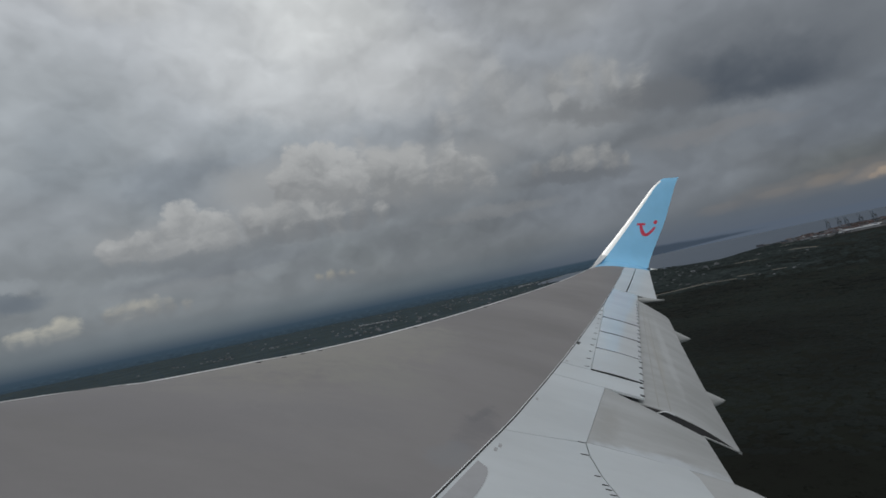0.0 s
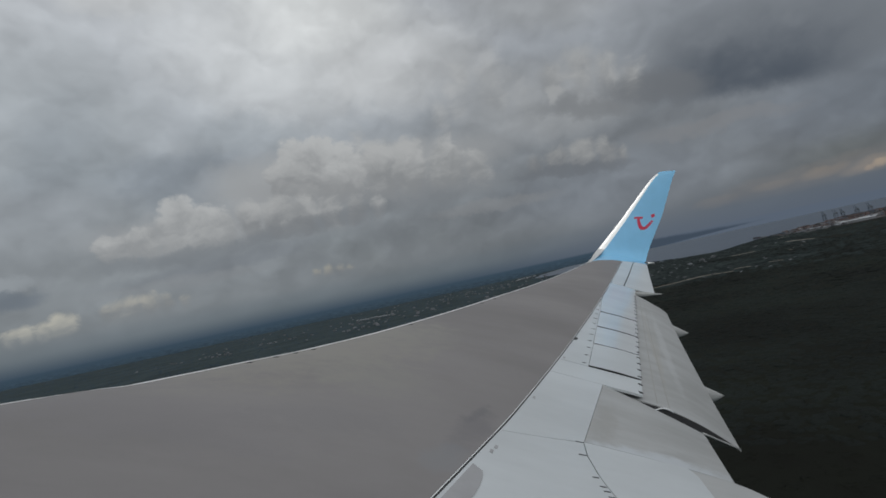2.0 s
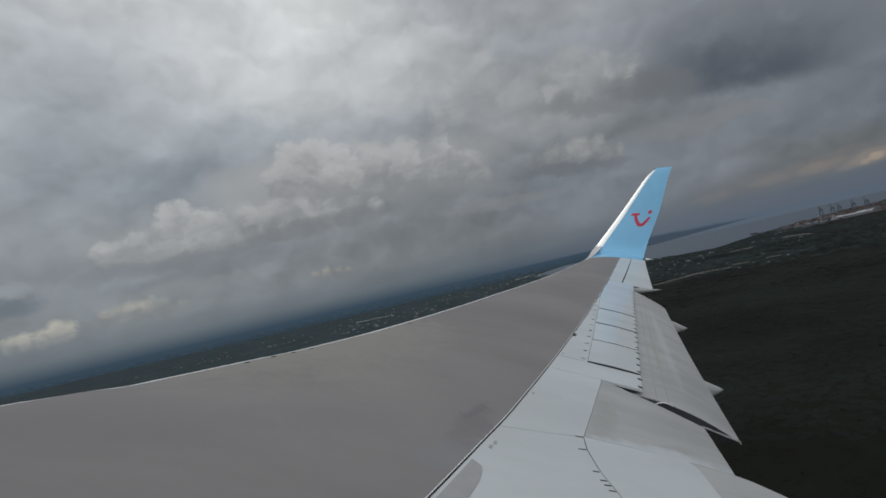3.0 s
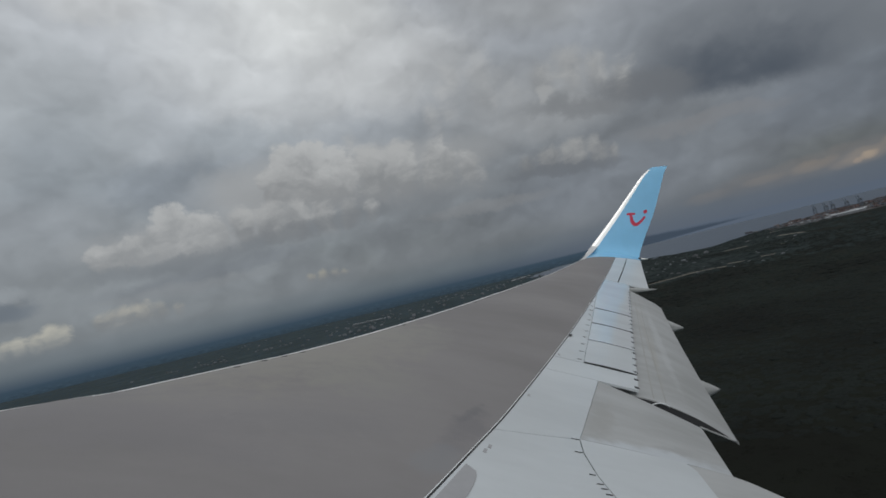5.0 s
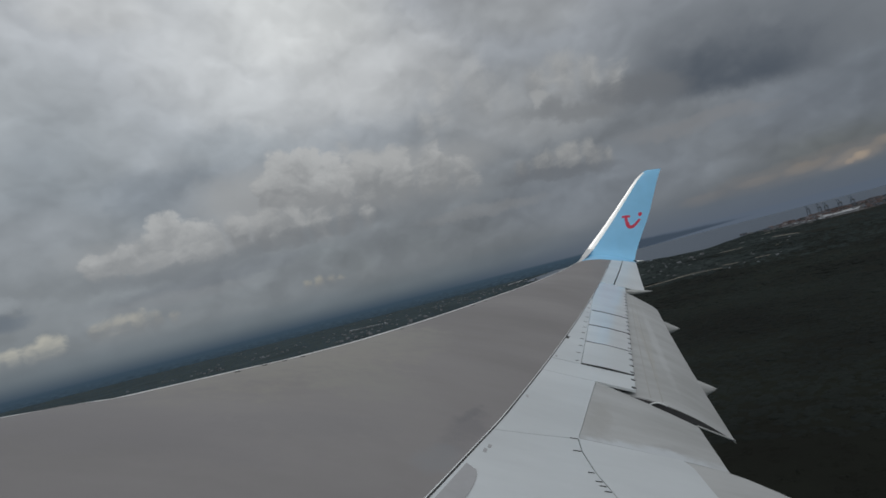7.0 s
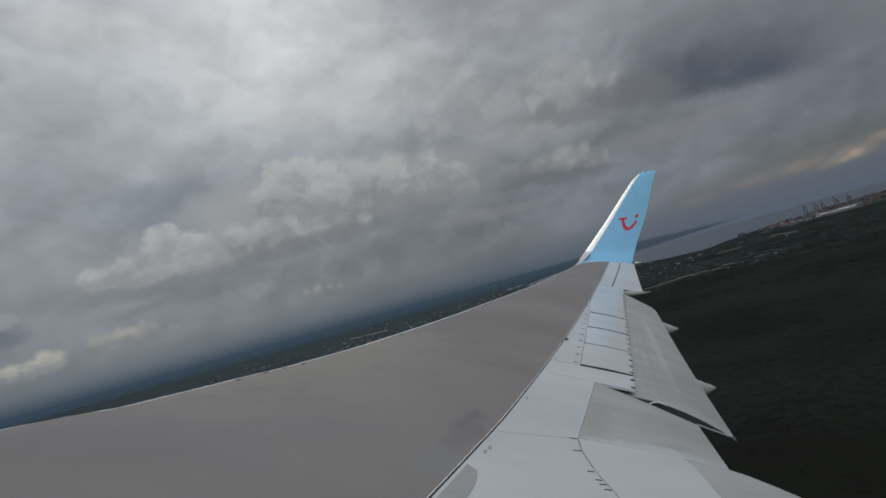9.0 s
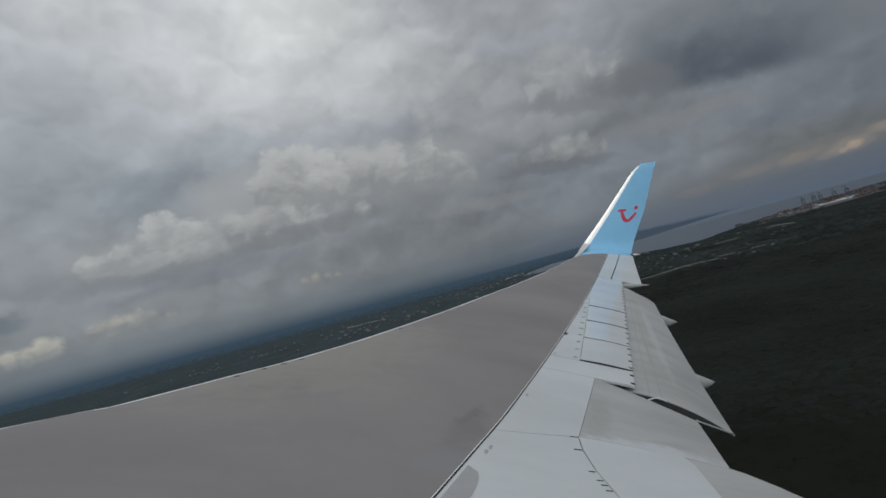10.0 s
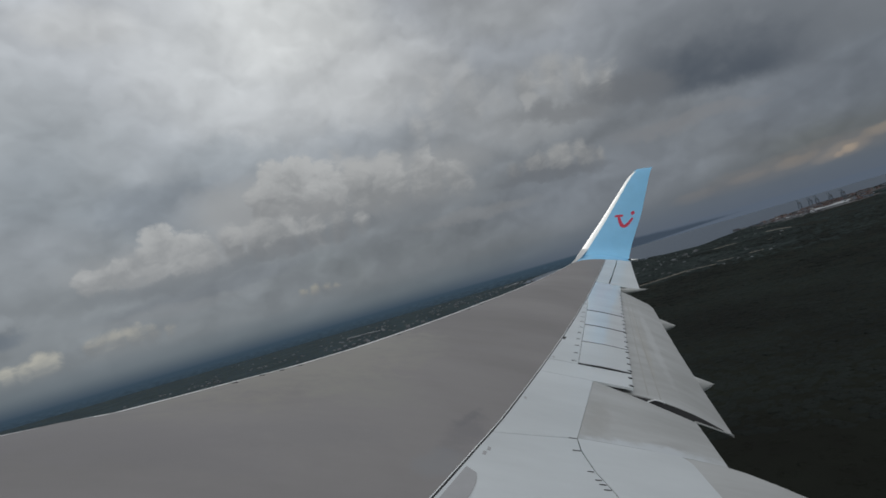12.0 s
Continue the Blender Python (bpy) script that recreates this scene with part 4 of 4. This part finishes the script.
# ---- woods ----
def crowns(name, spots, sides, rings, mat, label):
    """Many uneven crowns in one mesh: every crown a lumpy dome of its own."""
    th = np.linspace(0, 2 * np.pi, sides, endpoint=False)
    ph = np.linspace(0.08, 1.5, rings)
    shape = np.array([(math.sin(p) * math.cos(t), math.sin(p) * math.sin(t), math.cos(p)) for p in ph for t in th])
    per = len(shape)
    fs = []
    for a in range(rings - 1):
        for b in range(sides):
            fs.append((a * sides + b, (a + 1) * sides + b, (a + 1) * sides + (b + 1) % sides, a * sides + (b + 1) % sides))
    fs = np.array(fs)
    count = len(spots)
    lump = rng.uniform(0.78, 1.2, (count, per, 1))
    v = shape[None] * lump * np.stack([spots[:, 2], spots[:, 2], spots[:, 3]], 1)[:, None, :]
    v = v + np.stack([spots[:, 0], spots[:, 1], spots[:, 4]], 1)[:, None, :]
    f = (fs[None] + (np.arange(count) * per)[:, None, None]).reshape(-1, 4)
    me = bpy.data.meshes.new(name)
    me.vertices.add(count * per)
    me.vertices.foreach_set("co", v.astype(np.float32).ravel())
    me.loops.add(len(f) * 4)
    me.loops.foreach_set("vertex_index", f.astype(np.int32).ravel())
    me.polygons.add(len(f))
    me.polygons.foreach_set("loop_start", np.arange(0, len(f) * 4, 4, dtype=np.int32))
    me.update(calc_edges=True)
    me.shade_smooth()
    me.materials.append(mat)
    return tagged(new(name, me), label, "woodland", kind="stuff")


def wedge(count, a0, a1, d0, d1):
    a = np.radians(rng.uniform(a0, a1, count))
    d = np.sqrt(rng.uniform(d0 * d0, d1 * d1, count))
    return d * np.sin(a), d * np.cos(a), d


def spots_of(x, y, r0, r1):
    k = len(x)
    r = rng.uniform(r0, r1, k)
    clear = np.array([noise.noise((px * 0.012, py * 0.012, 3)) for px, py in zip(x, y)])
    keep = clear > -0.75
    for (x0, y0), (x1, y1) in zip(TRACK, TRACK[1:]):
        u = np.clip(((x - x0) * (x1 - x0) + (y - y0) * (y1 - y0)) / ((x1 - x0) ** 2 + (y1 - y0) ** 2), 0, 1)
        keep &= np.hypot(x - x0 - u * (x1 - x0) + 5, y - y0 - u * (y1 - y0) + 9) > 17
    for x0, y0, x1, y1, gap in CLEARED:
        u = np.clip(((x - x0) * (x1 - x0) + (y - y0) * (y1 - y0)) / ((x1 - x0) ** 2 + (y1 - y0) ** 2), 0, 1)
        keep &= np.hypot(x - x0 - u * (x1 - x0), y - y0 - u * (y1 - y0)) > gap
    return np.stack([x, y, r, r * rng.uniform(0.18, 0.34, k), rng.uniform(0.2, 0.5, k) * r * 0.4], 1)[keep]


arc = [(95 * math.sin(radians(a)), 95 * math.cos(radians(a))) for a in range(68, 20, -4)]
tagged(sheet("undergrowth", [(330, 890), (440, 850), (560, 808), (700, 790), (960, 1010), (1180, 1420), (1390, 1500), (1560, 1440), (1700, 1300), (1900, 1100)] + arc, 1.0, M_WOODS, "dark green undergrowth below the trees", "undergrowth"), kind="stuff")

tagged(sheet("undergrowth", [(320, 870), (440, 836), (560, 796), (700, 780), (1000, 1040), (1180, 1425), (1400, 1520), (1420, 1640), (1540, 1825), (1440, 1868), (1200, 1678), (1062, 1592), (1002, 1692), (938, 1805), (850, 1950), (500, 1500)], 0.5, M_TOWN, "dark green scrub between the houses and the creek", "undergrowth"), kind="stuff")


def dry(x, y):
    """Off the water and the harbour."""
    shore = (x > 1000) & (x < 1440) & (y < 1570 + 0.72 * (x - 1055))
    return shore | ((x < 1000) | (y < 1540) | ((x > 1380) & (y < 1470 + 0.42 * (x - 1380)))) & (y < 1500 + 0.42 * np.maximum(x - 1380, 0) + 400 * (x < 1000))


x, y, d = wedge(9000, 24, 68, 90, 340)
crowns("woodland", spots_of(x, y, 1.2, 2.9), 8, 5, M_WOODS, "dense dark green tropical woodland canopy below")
# from here outwards the leaf colours carry painted haze
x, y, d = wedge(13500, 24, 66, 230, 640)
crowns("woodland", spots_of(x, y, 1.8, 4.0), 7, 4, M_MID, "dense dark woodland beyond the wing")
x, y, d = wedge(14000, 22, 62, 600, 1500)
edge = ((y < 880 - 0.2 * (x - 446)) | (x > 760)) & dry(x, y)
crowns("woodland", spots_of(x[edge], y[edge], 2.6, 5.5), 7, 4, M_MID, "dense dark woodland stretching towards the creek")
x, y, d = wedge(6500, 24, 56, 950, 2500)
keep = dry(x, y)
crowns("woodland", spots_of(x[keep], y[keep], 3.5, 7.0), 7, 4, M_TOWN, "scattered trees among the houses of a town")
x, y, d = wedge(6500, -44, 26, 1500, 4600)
crowns("woodland", spots_of(x, y, 4.0, 8.0) * np.array([1, 1, 1, 0.55, 0.6]), 7, 4, M_FAR, "far trees of the plain with haze in their colour")
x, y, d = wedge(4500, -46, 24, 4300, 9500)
crowns("woodland", spots_of(x, y, 9.0, 22.0) * np.array([1, 1, 1, 0.30, 0.3]), 7, 4, M_FAR, "far woods towards the horizon, haze blue in their colour")


# ---- houses ----
def house(name, sx, sy, h, pitch, label):
    root = tagged(new(name), label, "house", group="houses of the town")
    bm = box_bm(bmesh.new(), sx, sy, h, Matrix.Translation((0, 0, h / 2)))
    part("wall", bm, M_WALL, root, "", False)
    bm = bmesh.new()
    o = 0.6
    a = [bm.verts.new((u * (sx / 2 + o), v * (sy / 2 + o), h)) for u, v in ((-1, -1), (1, -1), (1, 1), (-1, 1))]
    r = [bm.verts.new((u * (sx / 2 - sy * 0.2), 0, h + pitch)) for u in (-1, 1)]
    for f in ((a[0], a[1], r[1], r[0]), (a[2], a[3], r[0], r[1]), (a[1], a[2], r[1]), (a[3], a[0], r[0]), (a[3], a[2], a[1], a[0])):
        bm.faces.new(f)
    part("roof", bm, M_ROOF, root, "", False)
    return root


protos = [house("house", 10, 7, 3.2, 2.0, "small pale plastered house with a pitched tin roof"), house("house", 14, 9, 5.5, 2.2, "two-storey pale house with a hipped roof"), house("house", 26, 11, 5, 2.6, "long pale low building with a tin roof")]
rr = random.Random(11)
for k, p in enumerate(protos):
    p.matrix_world = pose(760 + 60 * k, 1260 + 40 * k, -0.5, 0, 0, 30 * k)
for k in range(62):
    a, d = radians(rr.uniform(25.5, 41)), rr.uniform(980, 1800)
    x, y = d * math.sin(a), d * math.cos(a)
    if y > 1540 and x > 960:
        continue
    copy_thing(rr.choice(protos[:1] if rr.random() < 0.7 else protos), pose(x, y, -0.3, 0, 0, rr.uniform(0, 180)) @ Matrix.Scale(rr.uniform(0.35, 0.62), 4))
for cx, cy, spread, count in ((80, 2004, 90, 16), (-107, 1830, 60, 12), (-330, 2289, 90, 14), (-592, 2281, 80, 12), (-963, 2343, 60, 8), (820, 3500, 110, 26), (300, 2700, 160, 22), (520, 3100, 130, 20)):
    for k in range(count):
        copy_thing(rr.choice(protos[:2]), pose(rr.gauss(cx, spread * 1.8), rr.gauss(cy, spread), -0.5, 0, 0, rr.gauss(10, 25)) @ Matrix.Scale(rr.uniform(0.5, 0.95), 4))
for k in range(70):
    a, d = radians(rr.uniform(-20, 23)), rr.uniform(2000, 4300)
    copy_thing(rr.choice(protos[:2]), pose(d * math.sin(a), d * math.cos(a), -0.5, 0, 0, rr.uniform(0, 180)) @ Matrix.Scale(rr.uniform(0.6, 1.0), 4))


def shed(x, y, sx, sy, h, turn, mat, name, label, category, pitch=2.5):
    root = tagged(new(name), label, category)
    root.matrix_world = pose(x, y, -0.4, 0, 0, turn)
    part("wall", box_bm(bmesh.new(), sx, sy, h, Matrix.Translation((0, 0, h / 2))), M_WALL, root, "", False)
    bm = bmesh.new()
    a = [bm.verts.new((u * (sx / 2 + 1), v * (sy / 2 + 1), h)) for u, v in ((-1, -1), (1, -1), (1, 1), (-1, 1))]
    r = [bm.verts.new((u * (sx / 2 + 1), 0, h + pitch)) for u in (-1, 1)]
    for f in ((a[0], a[1], r[1], r[0]), (a[2], a[3], r[0], r[1]), (a[1], a[2], r[1]), (a[3], a[0], r[0]), (a[3], a[2], a[1], a[0])):
        bm.faces.new(f)
    part("roof", bm, mat, root, "", False)
    return root


for k in range(13):
    u = k / 12 + rr.uniform(-0.03, 0.03)
    shed(-193 + 172 * u, 2624 - 170 * u, rr.uniform(7, 17), rr.uniform(6, 9), rr.uniform(4, 6), rr.uniform(-60, -30), M_SHED, "warehouse", "small white-roofed warehouse in a row on the plain", "warehouse", 1.5)
for k in range(12):
    u = rr.random()
    shed(879 + 200 * u + rr.uniform(-30, 30), 3607 + 257 * u + rr.uniform(-40, 40), rr.uniform(14, 34), rr.uniform(9, 14), rr.uniform(5, 8), rr.uniform(0, 60), M_SHED, "warehouse", "white-roofed warehouse beside the narrow inlet", "warehouse", 2.0)

# ---- harbour ----
sheet("harbour_yard", outline([(1365, 1700), (1350, 1560), (1375, 1425), (1490, 1420), (1690, 1500), (1900, 1740), (2200, 1880), (2280, 2060), (2050, 2060), (1750, 1930), (1540, 1830)], 60, 8, 8), 0.8, M_YARD, "pale concrete container yard by the water", "yard")
shed(1482, 1502, 104, 20, 8, -30, M_SHED, "warehouse", "long white-roofed quay warehouse", "warehouse")
shed(1590, 1560, 46, 16, 7, -40, M_SHED, "warehouse", "white-roofed store in the container yard", "warehouse")
for k in range(26):
    shed(rr.uniform(1370, 1620), rr.uniform(1480, 1820), rr.uniform(14, 40), rr.uniform(9, 15), rr.uniform(5, 9), rr.choice((20, 110)), rr.choice((M_SHED, M_ROOF, M_RUST)), "storage_shed", "small tin-roofed shed in the harbour yard", "shed", 1.6)
for k in range(60):
    stack = tagged(new("container_stack"), "stack of red-brown shipping containers", "container stack", group="container stacks")
    stack.matrix_world = pose(rr.uniform(1400, 1700), rr.uniform(1540, 1860), 0.8, 0, 0, 30 + rr.choice((0, 90)))
    for lv in range(rr.randint(1, 3)):
        part("container", box_bm(bmesh.new(), 24.4, 7.5, 2.6, Matrix.Translation((0, 0, 1.3 + 2.62 * lv))), rr.choice((M_RUST, M_RUST, M_WALL, M_CRANE)), stack, "", False)
for k in range(110):
    u, v = rr.random(), rr.uniform(-0.5, 0.5)
    x, y = 1560 + 600 * u + 40 * v, 1775 + 180 * u - 110 * v
    stack = tagged(new("container_stack"), "stack of red-brown shipping containers", "container stack", group="container stacks")
    stack.matrix_world = pose(x, y, 0.8, 0, 0, 30 + rr.choice((0, 90)))
    for lv in range(rr.randint(1, 4)):
        part("container", box_bm(bmesh.new(), 36.6, 7.5, 2.6, Matrix.Translation((0, 0, 1.3 + 2.62 * lv))), rr.choice((M_RUST, M_RUST, M_RUST, M_CRANE, M_WALL, M_YARD)), stack, "", False)


for k in range(34):
    u = rr.random()
    stack = tagged(new("container_stack"), "stack of mixed dark shipping containers", "container stack", group="container stacks")
    stack.matrix_world = pose(1610 + 300 * u + rr.uniform(-30, 10), 1480 + 270 * u + rr.uniform(-10, 40), 0.8, 0, 0, 30 + rr.choice((0, 90)))
    for lv in range(rr.randint(1, 3)):
        part("container", box_bm(bmesh.new(), 24.4, 7.5, 2.6, Matrix.Translation((0, 0, 1.3 + 2.62 * lv))), rr.choice((M_RUST, M_CRANE, M_YARD, M_WALL)), stack, "", False)


def beam(bm, a, b, w):
    a, b = Vector(a), Vector(b)
    d = b - a
    m = Matrix.Translation((a + b) / 2) @ d.to_track_quat("Z", "Y").to_matrix().to_4x4()
    bmesh.ops.create_cube(bm, size=1, matrix=m @ Matrix.Diagonal((w, w, d.length, 1)))


def one_beam(name, a, b, w, parent, label=""):
    bm = bmesh.new()
    beam(bm, Vector(a) * CS, Vector(b) * CS, w * CS)
    return part(name, bm, M_CRANE, parent, label, False)


CS = 0.62
crane = tagged(new("quay_crane"), "blue-grey ship-to-shore gantry crane with raised boom", "crane", group="cranes on the quay")
for u in (-10, 10):
    for v in (-9, 9):
        one_beam("leg", (u, v, 0), (u, v, 42), 2.2, crane)
    one_beam("sill", (u, -9, 9), (u, 9, 9), 2.0, crane)
    one_beam("portal", (u, -9, 40), (u, 9, 40), 2.4, crane)
    one_beam("brace", (u, -9, 10), (u, 9, 38), 1.2, crane)
for v in (-5, 5):
    one_beam("girder", (-34, v, 42), (12, v, 42), 2.6, crane)
    one_beam("boom", (12, v, 42), (38, v, 72), 2.4, crane, "raised boom")
    one_beam("mast", (4, v, 42), (10, 0, 68), 1.8, crane)
    one_beam("stay", (10, 0, 68), (-30, v, 43), 0.9, crane)
    one_beam("stay", (10, 0, 68), (34, v, 68), 0.9, crane)
part("machine_house", box_bm(bmesh.new(), 14 * CS, 9 * CS, 7 * CS, Matrix.Translation(Vector((-22, 0, 47)) * CS)), M_WALL, crane, "", False)
crane.matrix_world = pose(1929, 2099, 0.8, 0, 0, 60)
for x, y, turn in ((1874, 1981, 62), (1854, 1926, 58), (1853, 1859, 60), (1872, 1820, 60)):
    copy_thing(crane, pose(x, y, 0.8, 0, 0, turn))
